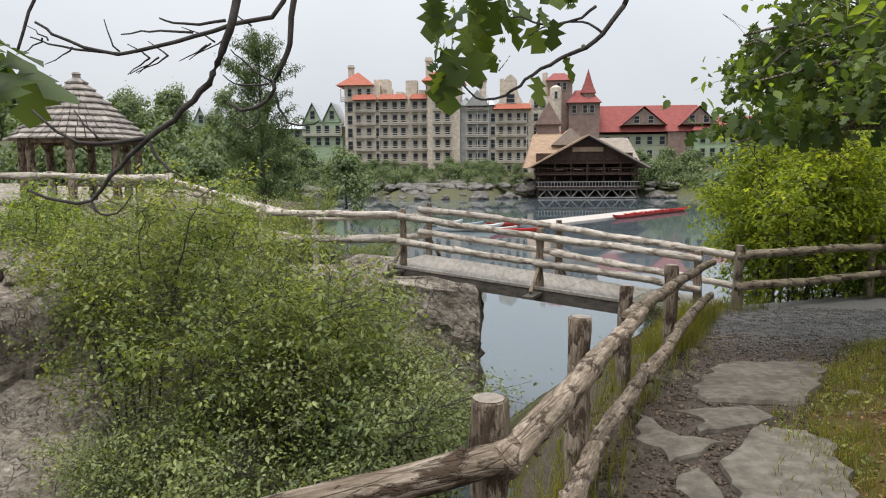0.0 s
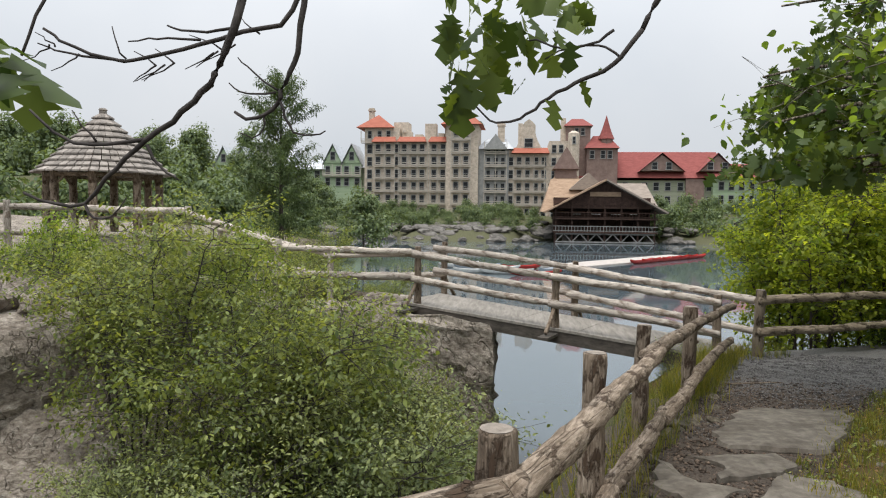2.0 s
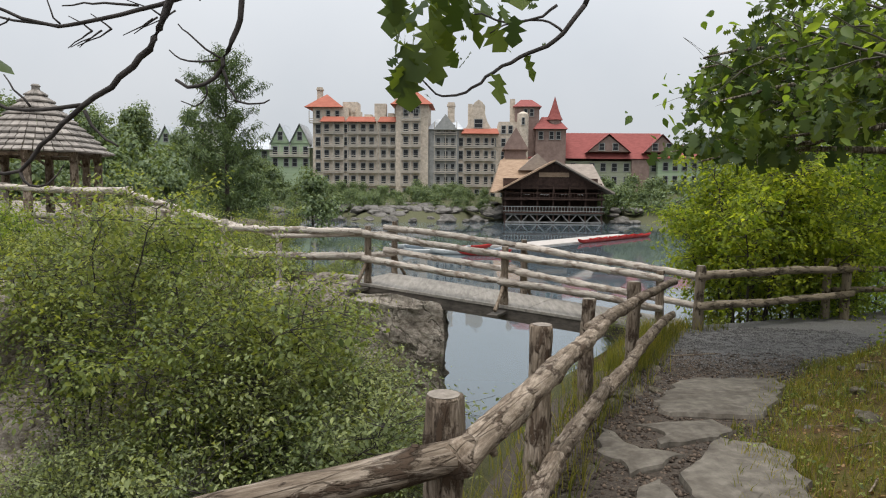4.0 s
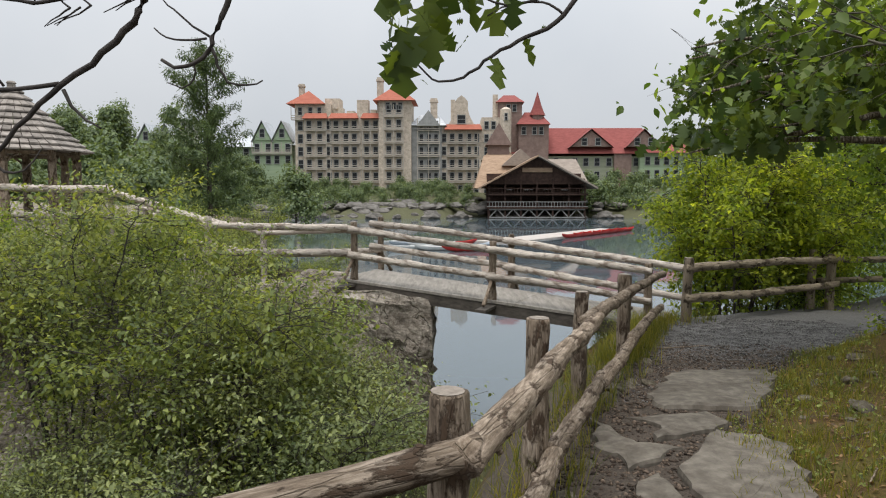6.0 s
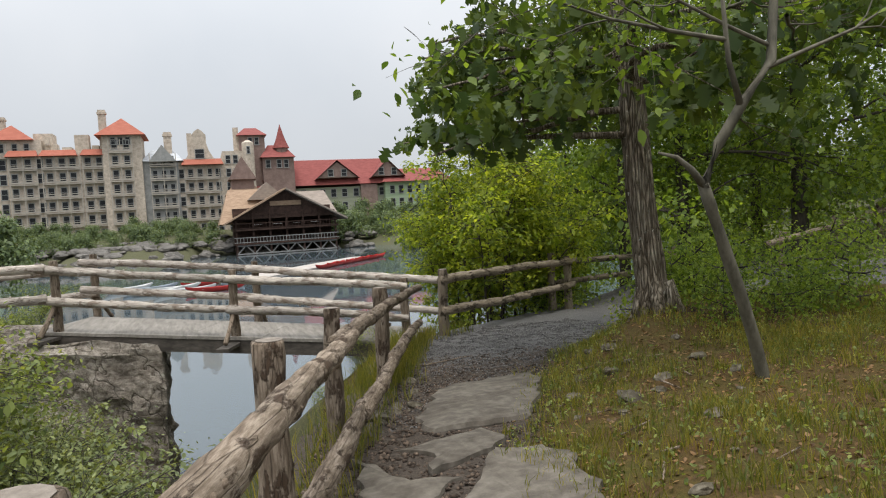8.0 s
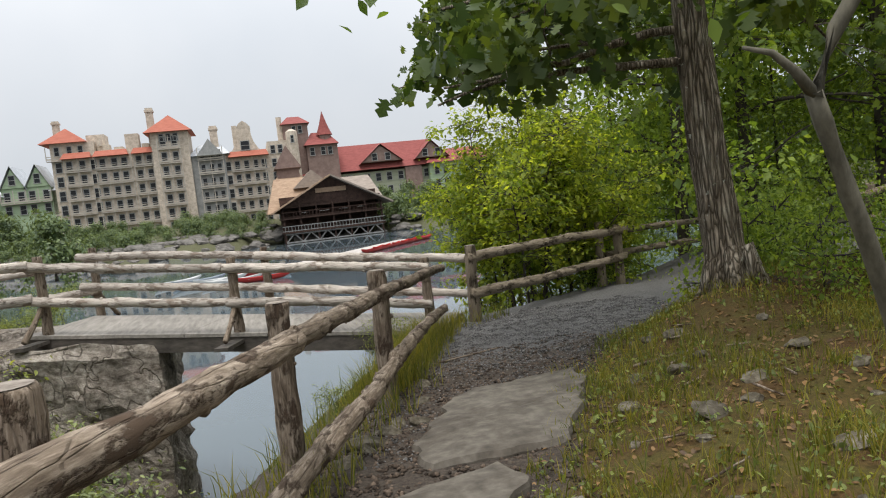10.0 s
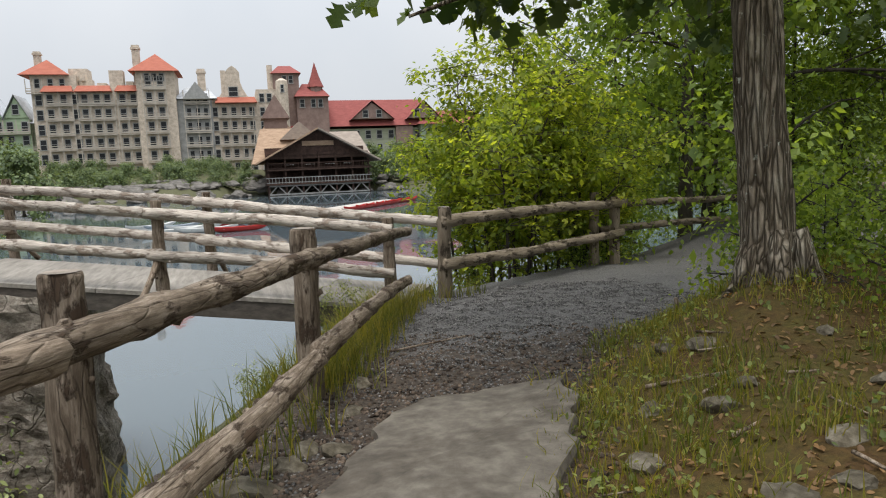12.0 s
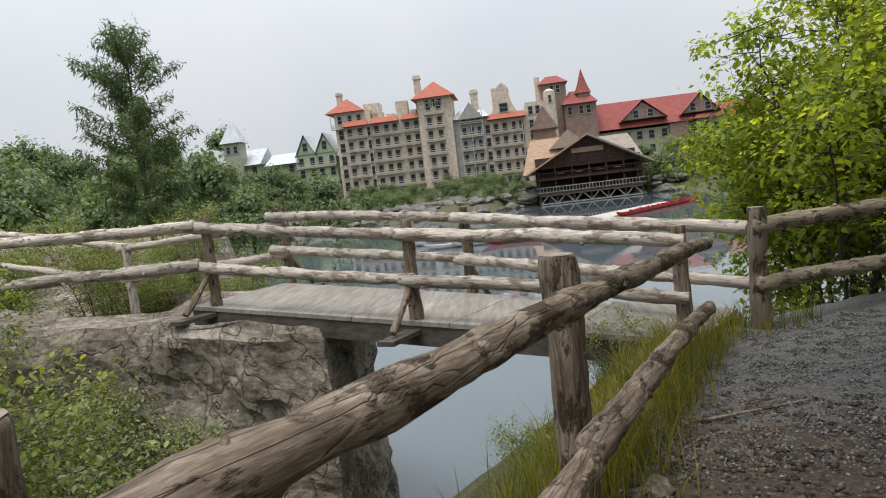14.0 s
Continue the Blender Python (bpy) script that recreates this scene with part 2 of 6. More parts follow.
M["far_rock"] = surface("far_rock", ((0.3, (0.06, 0.055, 0.048)), (0.7, (0.2, 0.185, 0.165))), 0.9, bumps=0.8, dist=0.4, stretch=(1, 1, 2))


def grit_mat(name, dark, light):
    """Loose pieces, each of its own tone."""
    m, n, l, b = node_mat(name, 0.9, 0.2)
    g = n.new("ShaderNodeNewGeometry")
    r = ramp(n, ((0.0, dark), (0.7, tuple((p + q) / 2 for p, q in zip(dark, light))), (1.0, light)))
    l.new(g.outputs["Random Per Island"], r.inputs[0])
    f = noise_tex(n, l, coords(n, l), 60, 4)
    r2 = ramp(n, ((0.3, (0.7, 0.7, 0.7)), (0.7, (1.2, 1.2, 1.2))))
    l.new(f, r2.inputs[0])
    l.new(mixed(n, l, 1.0, r.outputs[0], r2.outputs[0], "MULTIPLY"), b.inputs["Base Color"])
    return m


M["pebble"] = grit_mat("pebble", (0.036, 0.035, 0.034), (0.24, 0.228, 0.215))
M["chip"] = grit_mat("bark_chip", (0.022, 0.016, 0.012), (0.155, 0.115, 0.085))
M["stone_wall"] = surface("hotel_stone", ((0.3, (0.37, 0.315, 0.255)), (0.7, (0.7, 0.61, 0.505))), 1.3, ((0.3, (0.72, 0.7, 0.68)), (0.7, (1, 1, 1))), 0.12, 0.6, dist=0.1)
M["balcony"] = surface("hotel_balcony", ((0.3, (0.34, 0.31, 0.27)), (0.7, (0.5, 0.455, 0.39))), 1.0)
M["grey_wood"] = surface("hotel_grey_wood", ((0.3, (0.22, 0.225, 0.22)), (0.7, (0.36, 0.36, 0.345))), 1.0)
M["brown_wall"] = surface("hotel_brown", ((0.3, (0.17, 0.115, 0.1)), (0.7, (0.28, 0.2, 0.17))), 1.0)
M["green_wall"] = surface("green_clapboard", ((0.3, (0.27, 0.36, 0.23)), (0.7, (0.40, 0.49, 0.33))), 0.8, stretch=(0.2, 0.2, 3))
M["olive_wall"] = surface("olive_clapboard", ((0.3, (0.24, 0.26, 0.19)), (0.7, (0.36, 0.38, 0.28))), 0.8, stretch=(0.2, 0.2, 3))
M["red_tile"] = surface("red_roof", ((0.3, (0.19, 0.05, 0.045)), (0.7, (0.28, 0.085, 0.074))), 0.9, stretch=(1, 1, 3))
M["orange_tile"] = surface("orange_roof", ((0.3, (0.28, 0.085, 0.055)), (0.7, (0.38, 0.13, 0.085))), 0.9, stretch=(1, 1, 3))
M["grey_roof"] = surface("grey_roof", ((0.3, (0.36, 0.38, 0.4)), (0.7, (0.56, 0.58, 0.6))), 0.7)
M["tan_roof"] = surface("tan_shingle", ((0.3, (0.24, 0.16, 0.105)), (0.7, (0.4, 0.28, 0.19))), 1.0, stretch=(1, 1, 3))
M["pale_roof"] = surface("pale_shingle", ((0.3, (0.22, 0.18, 0.15)), (0.7, (0.33, 0.28, 0.235))), 1.0, stretch=(1, 1, 3))
M["dark_wood"] = surface("dark_timber", ((0.3, (0.028, 0.016, 0.012)), (0.7, (0.085, 0.05, 0.038))), 1.5)
M["grey_timber"] = surface("grey_timber", ((0.3, (0.2, 0.2, 0.19)), (0.7, (0.36, 0.35, 0.33))), 1.5)
M["shingle"] = surface("gazebo_shingle", ((0.3, (0.15, 0.13, 0.115)), (0.7, (0.33, 0.295, 0.26))), 5, vary=0.25, stretch=(1, 1, 0.4))
M["white"] = surface("white_paint", ((0.3, (0.62, 0.62, 0.6)), (0.7, (0.8, 0.8, 0.78))), 2.0, rough=0.5)
M["red"] = surface("red_paint", ((0.3, (0.38, 0.03, 0.028)), (0.7, (0.52, 0.055, 0.045))), 2.0, rough=0.4)
M["blue_grey"] = surface("boat_grey", ((0.3, (0.3, 0.35, 0.4)), (0.7, (0.46, 0.5, 0.54))), 2.0, rough=0.5)
M["dock"] = surface("dock_board", ((0.3, (0.34, 0.3, 0.27)), (0.7, (0.5, 0.46, 0.42))), 1.5)

glass, _n, _l, _b = node_mat("window_glass", 0.3, 0.25)
_b.inputs["Base Color"].default_value = (0.02, 0.022, 0.025, 1)
M["glass"] = glass

water_m, _n, _l, _b = node_mat("lake_water", 0.03, 1.0)
_b.inputs["Base Color"].default_value = (0.085, 0.11, 0.125, 1)
_b.inputs["IOR"].default_value = 1.33
_v = coords(_n, _l, (1, 0.35, 1))
bump(_n, _l, _b, noise_tex(_n, _l, _v, 1.6, 3), 0.10, 0.03)
M["water"] = water_m


def ground_material():
    """Bare earth, gravel, mossy litter and far grass, mixed by the zone masks of the sheet."""
    m, n, l, b = node_mat("ground", 0.95, 0.2)
    v = coords(n, l)
    fine, mid = noise_tex(n, l, v, 34, 8, 0.75), noise_tex(n, l, v, 3.2, 5)
    zone = n.new("ShaderNodeAttribute")
    zone.attribute_name = "zone"
    sep = n.new("ShaderNodeSeparateColor")
    l.new(zone.outputs["Color"], sep.inputs[0])

    def two(a, c, f=fine):
        r = ramp(n, ((0.32, a), (0.68, c)))
        l.new(f, r.inputs[0])
        return r.outputs[0]

    earth = two((0.024, 0.019, 0.015), (0.1, 0.08, 0.063))
    gravel = two((0.04, 0.039, 0.039), (0.17, 0.163, 0.156))
    litter = mixed(n, l, two((0, 0, 0), (1, 1, 1), mid), two((0.036, 0.02, 0.009), (0.12, 0.066, 0.026)), two((0.034, 0.036, 0.01), (0.11, 0.092, 0.02)))
    woods = two((0.04, 0.045, 0.02), (0.13, 0.125, 0.07), fine)

    def blurred(sock):
        a = n.new("ShaderNodeMath")
        a.operation = "MULTIPLY_ADD"
        a.inputs[1].default_value, a.use_clamp = 0.55, False
        l.new(mid, a.inputs[0])
        l.new(sock, a.inputs[2])
        r = ramp(n, ((0.62, (0, 0, 0)), (0.92, (1, 1, 1))))
        l.new(a.outputs[0], r.inputs[0])
        return r.outputs[0]

    col = mixed(n, l, blurred(sep.outputs["Red"]), earth, gravel)
    col = mixed(n, l, blurred(sep.outputs["Green"]), col, litter)
    col = mixed(n, l, blurred(sep.outputs["Blue"]), col, woods)
    l.new(col, b.inputs["Base Color"])
    bump(n, l, b, fine, 0.7, 0.02)
    return m


M["ground"] = ground_material()

# ---- mesh helpers ----


def ob_mesh(name, verts, faces, mat, parent=None, label="", smooth=False):
    me = bpy.data.meshes.new(name)
    me.from_pydata([tuple(v) for v in verts], [], faces)
    me.materials.append(M[mat] if isinstance(mat, str) else mat)
    if smooth:
        me.shade_smooth()
    ob = new(name, me)
    if parent is not None:
        ob.parent = parent
    if label:
        ob["label"] = label
    return ob


def shared(name, me, m, parent):
    ob = new(name, me)
    ob.parent = parent
    ob.matrix_basis = m
    return ob


def thing(name, label, category, at=(0, 0, 0), group="", kind=""):
    e = new(name)
    e.location = at
    return tagged(e, label, category, group, kind)


class Geo:
    """Collects vertices and faces of one part."""

    def __init__(self):
        self.v, self.f = [], []

    def add(self, v, f):
        k = len(self.v)
        self.v += [tuple(p) for p in v]
        self.f += [tuple(i + k for i in q) for q in f]
        return self

    def box(self, x0, x1, y0, y1, z0, z1, m=None):
        v = [Vector((x, y, z)) for x in (x0, x1) for y in (y0, y1) for z in (z0, z1)]
        if m is not None:
            v = [m @ p for p in v]
        return self.add(v, [(0, 1, 3, 2), (4, 6, 7, 5), (0, 4, 5, 1), (2, 3, 7, 6), (0, 2, 6, 4), (1, 5, 7, 3)])

    def hip(self, x0, x1, y0, y1, z0, z1, ridge=0.0):
        """A hipped roof over a rectangle, ridge along x of that length."""
        c, d, h = (x0 + x1) / 2, (y0 + y1) / 2, ridge / 2
        v = [(x0, y0, z0), (x1, y0, z0), (x1, y1, z0), (x0, y1, z0), (c - h, d, z1), (c + h, d, z1)]
        return self.add(v, [(0, 1, 5, 4), (1, 2, 5), (2, 3, 4, 5), (3, 0, 4), (0, 3, 2, 1)])

    def gable(self, x0, x1, y0, y1, z0, z1):
        """A gabled prism with its ridge along y."""
        c = (x0 + x1) / 2
        v = [(x0, y0, z0), (x1, y0, z0), (c, y0, z1), (x0, y1, z0), (x1, y1, z0), (c, y1, z1)]
        return self.add(v, [(0, 1, 2), (5, 4, 3), (0, 3, 4, 1), (1, 4, 5, 2), (2, 5, 3, 0)])

    def make(self, name, mat, parent=None, label="", smooth=False):
        return ob_mesh(name, self.v, self.f, mat, parent, label, smooth)


def tube(pts, radii, sides=8, rough=0.0, seed=0.0, caps=True):
    """A tapered tube along points, with an uneven surface."""
    pts = [Vector(p) for p in pts]
    v, f = [], []
    for i, p in enumerate(pts):
        d = (pts[min(i + 1, len(pts) - 1)] - pts[max(i - 1, 0)]).normalized()
        a = d.orthogonal() if abs(d.z) > 0.9 else d.cross(Vector((0, 0, 1)))
        a.normalize()
        b = d.cross(a)
        for k in range(sides):
            w = 2 * math.pi * k / sides
            q = a * math.cos(w) + b * math.sin(w)
            r = radii[i]
            if rough:
                s = p.x + p.y + p.z
                r *= 1 + rough * (noise.noise(Vector((q.x * 1.4 + seed, q.y * 1.4 + s * 2.2, q.z * 1.4))) + 0.6 * noise.noise(Vector((q.x * 3 + seed, q.y * 3, q.z * 3 + s * 8))))
            v.append(p + q * r)
    for i in range(len(pts) - 1):
        for k in range(sides):
            j = (k + 1) % sides
            f.append((i * sides + k, i * sides + j, (i + 1) * sides + j, (i + 1) * sides + k))
    if caps:
        f.append(tuple(range(sides - 1, -1, -1)))
        f.append(tuple(range((len(pts) - 1) * sides, len(pts) * sides)))
    return v, f


LOGS = [0]


def log_part(name, p0, p1, r0, r1, mat, parent, bow=0.02, knots=3, caps="", sides=12, label=""):
    """A log from p0 to p1 with its own local z along the grain; caps: which ends show a fresh cut ('0', '1', '01')."""
    LOGS[0] += 1
    rng = random.Random(LOGS[0])
    p0, p1 = Vector(p0), Vector(p1)
    length = (p1 - p0).length
    n = max(4, int(length / 0.07))
    ph, g = rng.uniform(0, 6.3), Geo()
    pts, rad = [], []
    for i in range(n + 1):
        u = i / n
        s = math.sin(math.pi * u) * bow
        pts.append((s * math.cos(ph) + bow * 0.5 * noise.noise(Vector((u * 4, LOGS[0] * 3.1, 0))), s * math.sin(ph) + bow * 0.5 * noise.noise(Vector((u * 4, 0, LOGS[0] * 3.1))), u * length))
        rad.append((r0 + (r1 - r0) * u) * (1 + 0.11 * noise.noise(Vector((u * length * 3.2, LOGS[0], 0)))))
    rad = [rad[0] * 0.93] + rad + [rad[-1] * 0.93]
    pts = [pts[0]] + [(pts[0][0], pts[0][1], 0.012)] + pts[1:-1] + [(pts[-1][0], pts[-1][1], length - 0.012), pts[-1]]
    g.add(*tube(pts, rad, sides, 0.26, LOGS[0] * 1.7))
    for _ in range(knots * 2):
        u, w = rng.uniform(0.05, 0.95), rng.uniform(0, 6.3)
        r, c = (r0 + (r1 - r0) * u), Vector((math.cos(w), math.sin(w), rng.uniform(-0.3, 0.3)))
        base = Vector(pts[1 + int(u * (len(pts) - 3))])
        k = r * rng.uniform(0.12, 0.36)
        g.add(*tube([base + c * r * 0.6, base + c * r * 0.97, base + c * r * rng.uniform(1.08, 1.3)], [k * 1.7, k * 1.15, k * 0.7], 6))
    ob = g.make(name, mat, parent, label, True)
    d = (p1 - p0).normalized()
    ob.matrix_basis = Matrix.Translation(p0) @ d.to_track_quat("Z", "Y").to_matrix().to_4x4()
    for e in caps:
        c, z, s = (Vector(pts[0]), -0.003, r0) if e == "0" else (Vector(pts[-1]), length + 0.003, r1)
        v = [(c.x, c.y, z)] + [(c.x + 0.86 * s * math.cos(k * math.pi / 6), c.y + 0.86 * s * math.sin(k * math.pi / 6), z) for k in range(12)]
        f = [(0, 1 + k, 1 + (k + 1) % 12) if e == "1" else (0, 1 + (k + 1) % 12, 1 + k) for k in range(12)]
        ob_mesh("cut_end", v, f, "cut", ob, "pale sawn end grain")
    return ob


def leaf_mesh(name, centers, size, seed=0, lobed=False, flat=0.6, long=1.0, oval=False, droop=0.35):
    """Many small folded leaves round the given centres, in one mesh."""
    rng = np.random.default_rng(seed)
    c = np.asarray(centers, float)
    n = len(c)
    nrm = rng.normal(size=(n, 3)) * (1 - flat) + np.array((0, 0, flat))
    nrm /= np.linalg.norm(nrm, axis=1)[:, None] + 1e-9
    d = rng.normal(size=(n, 3))
    d -= nrm * (d * nrm).sum(1)[:, None]
    d /= np.linalg.norm(d, axis=1)[:, None] + 1e-9
    d[:, 2] -= droop
    s = np.cross(nrm, d)
    z = size * rng.uniform(0.65, 1.25, n)
    if lobed:
        outline = [(0.0, 0.05), (0.18, 0.16), (0.42, 0.2), (0.2, 0.36), (0.52, 0.5), (0.2, 0.6), (0.38, 0.82), (0.0, 1.08),
                   (-0.38, 0.82), (-0.2, 0.6), (-0.52, 0.5), (-0.2, 0.36), (-0.42, 0.2), (-0.18, 0.16)]
        tris = [(0, 1, 13), (1, 2, 3), (1, 3, 13), (13, 3, 11), (13, 11, 12), (3, 4, 5), (3, 5, 11), (11, 5, 9), (11, 9, 10), (5, 6, 7), (5, 7, 9), (9, 7, 8)]
        fold = 0.25
    elif oval:
        outline = [(0.0, 0.0), (0.2, 0.22), (0.27, 0.52), (0.0, 1.0), (-0.27, 0.52), (-0.2, 0.22)]
        tris, fold = [(0, 1, 2), (0, 2, 3), (0, 3, 4), (0, 4, 5)], 0.4
    else:
        outline, tris, fold = [(0.0, 0.0), (0.3 / long, 0.45), (0.0, 1.0), (-0.3 / long, 0.45)], [(0, 1, 2), (0, 2, 3)], 0.35
    o = np.array(outline)
    v = c[:, None, :] + z[:, None, None] * (o[None, :, :1] * s[:, None, :] + o[None, :, 1:] * d[:, None, :] + fold * np.abs(o[None, :, :1]) * nrm[:, None, :])
    k = len(o)
    t = (np.array(tris)[None] + (np.arange(n) * k)[:, None, None]).reshape(-1, 3)
    return raw_mesh(name, v.reshape(-1, 3), t)


def raw_mesh(name, v, t):
    me = bpy.data.meshes.new(name)
    me.vertices.add(len(v))
    me.vertices.foreach_set("co", np.asarray(v, np.float32).ravel())
    me.loops.add(len(t) * 3)
    me.loops.foreach_set("vertex_index", np.asarray(t, np.int32).ravel())
    me.polygons.add(len(t))
    me.polygons.foreach_set("loop_start", np.arange(len(t), dtype=np.int32) * 3)
    me.update(calc_edges=True)
    return me


def leaves(name, centers, size, mat, parent, seed=0, label="", **kw):
    me = leaf_mesh(name, centers, size, seed, **kw)
    me.materials.append(M[mat])
    ob = new(name, me)
    ob.parent = parent
    if label:
        ob["label"] = label
    return ob


def grow(start, way, length, radius, depth, rng, spread=0.6, droop=0.0, out=None, kids=3, wobble=0.25):
    """A branching limb: gives a list of (points, radii) and the twig points where leaves sit."""
    if out is None:
        out = ([], [])
    p, d = Vector(start), Vector(way).normalized()
    n = max(3, int(length / (0.35 if length > 1.5 else 0.18)))
    pts, rad = [p.copy()], [radius]
    for i in range(n):
        d = (d + Vector((rng.gauss(0, wobble), rng.gauss(0, wobble), rng.gauss(0, wobble) - droop)) * 0.5).normalized()
        p = p + d * length / n
        pts.append(p.copy())
        rad.append(radius * (1 - 0.75 * (i + 1) / n))
    out[0].append((pts, rad))
    if depth == 0:
        out[1].extend(pts[1:])
        return out
    for k in range(kids):
        i = rng.randint(max(1, n // 3), n)
        side = Vector((rng.gauss(0, 1), rng.gauss(0, 1), rng.gauss(0, 0.6)))
        grow(pts[i], pts[i] - pts[i - 1] + side * spread * (pts[i] - pts[i - 1]).length, length * rng.uniform(0.5, 0.72), max(rad[i] * 0.7, 0.004), depth - 1, rng, spread, droop, out, kids, wobble)
    return out


def clumps(points, per, radius, rng):
    """Leaf places scattered round twig points."""
    p = np.array([tuple(q) for q in points])
    p = np.repeat(p, per, axis=0)
    return p + rng.normal(size=p.shape) * radius


def smooth01(x):
    x = min(1.0, max(0.0, x))
    return x * x * (3 - 2 * x)


def fbm(x, y, z=0.0, s=1.0, octaves=4):
    return noise.fractal(Vector((x * s, y * s, z * s)), 1.0, 2.0, octaves)


def along(y, pts):
    return float(np.interp(y, [p[0] for p in pts], [p[1] for p in pts]))

# ---- ground ----
EDGE = [(-3.0, -9), (-2.8, 0.8), (-1.5, 1.75), (0.2, 2.95), (0.85, 5.1), (1.4, 7.1), (2.25, 8.9), (3.5, 12.2), (4.4, 12.75), (8.0, 15.4), (12.6, 17.4), (19, 18.6), (60, 30), (400, 60)]
VERGE = [(0.2, -9), (0.7, -3), (1.1, 0.5), (1.6, 2.5), (2.12, 4.1), (2.6, 6.0), (3.25, 7.1), (4.0, 8.45), (5.1, 9.7), (6.5, 10.4), (8.5, 9.8), (12, 9.0), (30, 9), (400, 9)]


def side(x, y, line):
    """Distance to a line of points, positive on its right-hand side."""
    best, sign = 1e9, 1
    for (ax, ay), (bx, by) in zip(line, line[1:]):
        dx, dy = bx - ax, by - ay
        u = min(1.0, max(0.0, ((x - ax) * dx + (y - ay) * dy) / (dx * dx + dy * dy)))
        px, py = ax + u * dx, ay + u * dy
        d = (x - px) ** 2 + (y - py) ** 2
        if d < best - 1e-9:
            best, sign = d, 1 if dx * (y - ay) - dy * (x - ax) < 0 else -1
    return sign * math.sqrt(best)


def land(x, y):
    """Height of the near bank: a path that falls towards the bridge, with a low bank beside it."""
    z = along(y, [(-9, 1.6), (0.5, 0.72), (2.7, 0.44), (4.5, 0.28), (6.3, 0.21), (8.9, 0.02), (12.6, -0.13), (16, -0.4), (30, -0.3), (60, 1)])
    b = side(x, y, VERGE)
    amp = along(y, [(0, 0.15), (6, 0.16), (7.5, 0.26), (8.6, 0.6), (12, 0.5)])
    z += amp * smooth01(b / 1.3) + 0.05 * max(0.0, b - 1.3)
    z += 0.10 * min(12.0, max(0.0, x - 8.5)) * smooth01((x - 8) / 4)
    return z


def ground_z(x, y):
    s = side(x, y, EDGE)
    far = max(0.0, y - 139 - 6 * fbm(x, 0, 0, 0.03)) if x < 60 else max(0.0, (x - 60) * 0.5, y - 139)
    if y > 60 or x < -40:
        hill = -6 + 5.0 * smooth01(far / 6) + 3.4 * smooth01((far - 6) / 25) + 10 * smooth01((far - 10) / 40) * smooth01((-x - 45) / 25)
        return hill + 12 * smooth01((far - 60) / 200) + 1.2 * fbm(x, y, 0, 0.05)
    drop = 1.7 if y < 12 else 0.75
    z = land(x, y)
    if s < -0.25:
        z = max(-6.0, z - (-s - 0.25) * drop - 0.25 * abs(fbm(x, y, 0, 0.9)))
    near = smooth01((s + 0.3) / 0.6)
    return z + (0.025 * fbm(x, y, 0, 1.3) + 0.012 * fbm(x, y, 3, 5)) * (0.4 + near)


def spaced(lo, hi, step, out, limit):
    xs = list(np.arange(lo, hi, step))
    a, b, d = lo, hi, step
    while b < limit:
        d *= out
        b += d
        xs.append(min(b, limit))
    d = step
    while a > -limit:
        d *= out
        a -= d
        xs.insert(0, max(a, -limit))
    return xs


def build_ground():
    xs, ys = spaced(-1.5, 9.0, 0.14, 1.13, 3000), spaced(-1.0, 17.0, 0.14, 1.11, 3000)
    nx = len(xs)
    v = [(x, y, ground_z(x, y)) for y in ys for x in xs]
    f = [(j * nx + i, j * nx + i + 1, (j + 1) * nx + i + 1, (j + 1) * nx + i) for j in range(len(ys) - 1) for i in range(nx - 1)]
    ob = ob_mesh("ground", v, f, "ground", smooth=True)
    zone = ob.data.color_attributes.new("zone", "FLOAT_COLOR", "POINT")
    for k, (x, y, z) in enumerate(v):
        s, b = side(x, y, EDGE), side(x, y, VERGE)
        on = s > -0.4 and b < 0
        gravel = smooth01((y - 9.3) / 1.3) if on else 0.0
        if b >= 0:
            gravel = smooth01((x - 8.0) / 1.5) * smooth01((y - 8.6) / 0.8)
        moss = smooth01((b + 0.15) / 0.5) * (1 - gravel) if s > 0 else smooth01((-s - 0.1) / 0.5) * 0.6
        wood = 1.0 if (y > 40 or x > 14 or s < -1.2) else 0.0
        zone.data[k].color = (gravel, moss, wood, 1)
    return tagged(ob, "sloping bank of earth, gravel path and leaf litter", "ground", kind="structure")


ground = build_ground()

g = Geo()
g.add([(-600, -60, -3.2), (70, -60, -3.2), (70, 146, -3.2), (-600, 146, -3.2)], [(0, 1, 2, 3)])
tagged(g.make("water", "water"), "still grey-green lake reflecting the overcast sky", "lake", kind="structure")

# ---- bare rock across the gap ----
RIM = [(-40, -4, 0.2), (-22, 3, 0.0), (-9.5, 7.0, -0.1), (-7.4, 10.2, 0.2), (-6.3, 12.9, 0.8), (-4.6, 13.75, 0.30), (-2.4, 13.95, 0.30), (-0.9, 13.65, 0.17), (-0.15, 13.65, 0.08), (-0.30, 16.60, 0.06), (-0.9, 17.20, 0.18),
       (-3.0, 17.2, 0.15), (-5.5, 18.4, 0.4), (-7.0, 22.5, 0.8), (-8, 29, 1.0), (-16, 36, 1.4), (-40, 44, 2)]


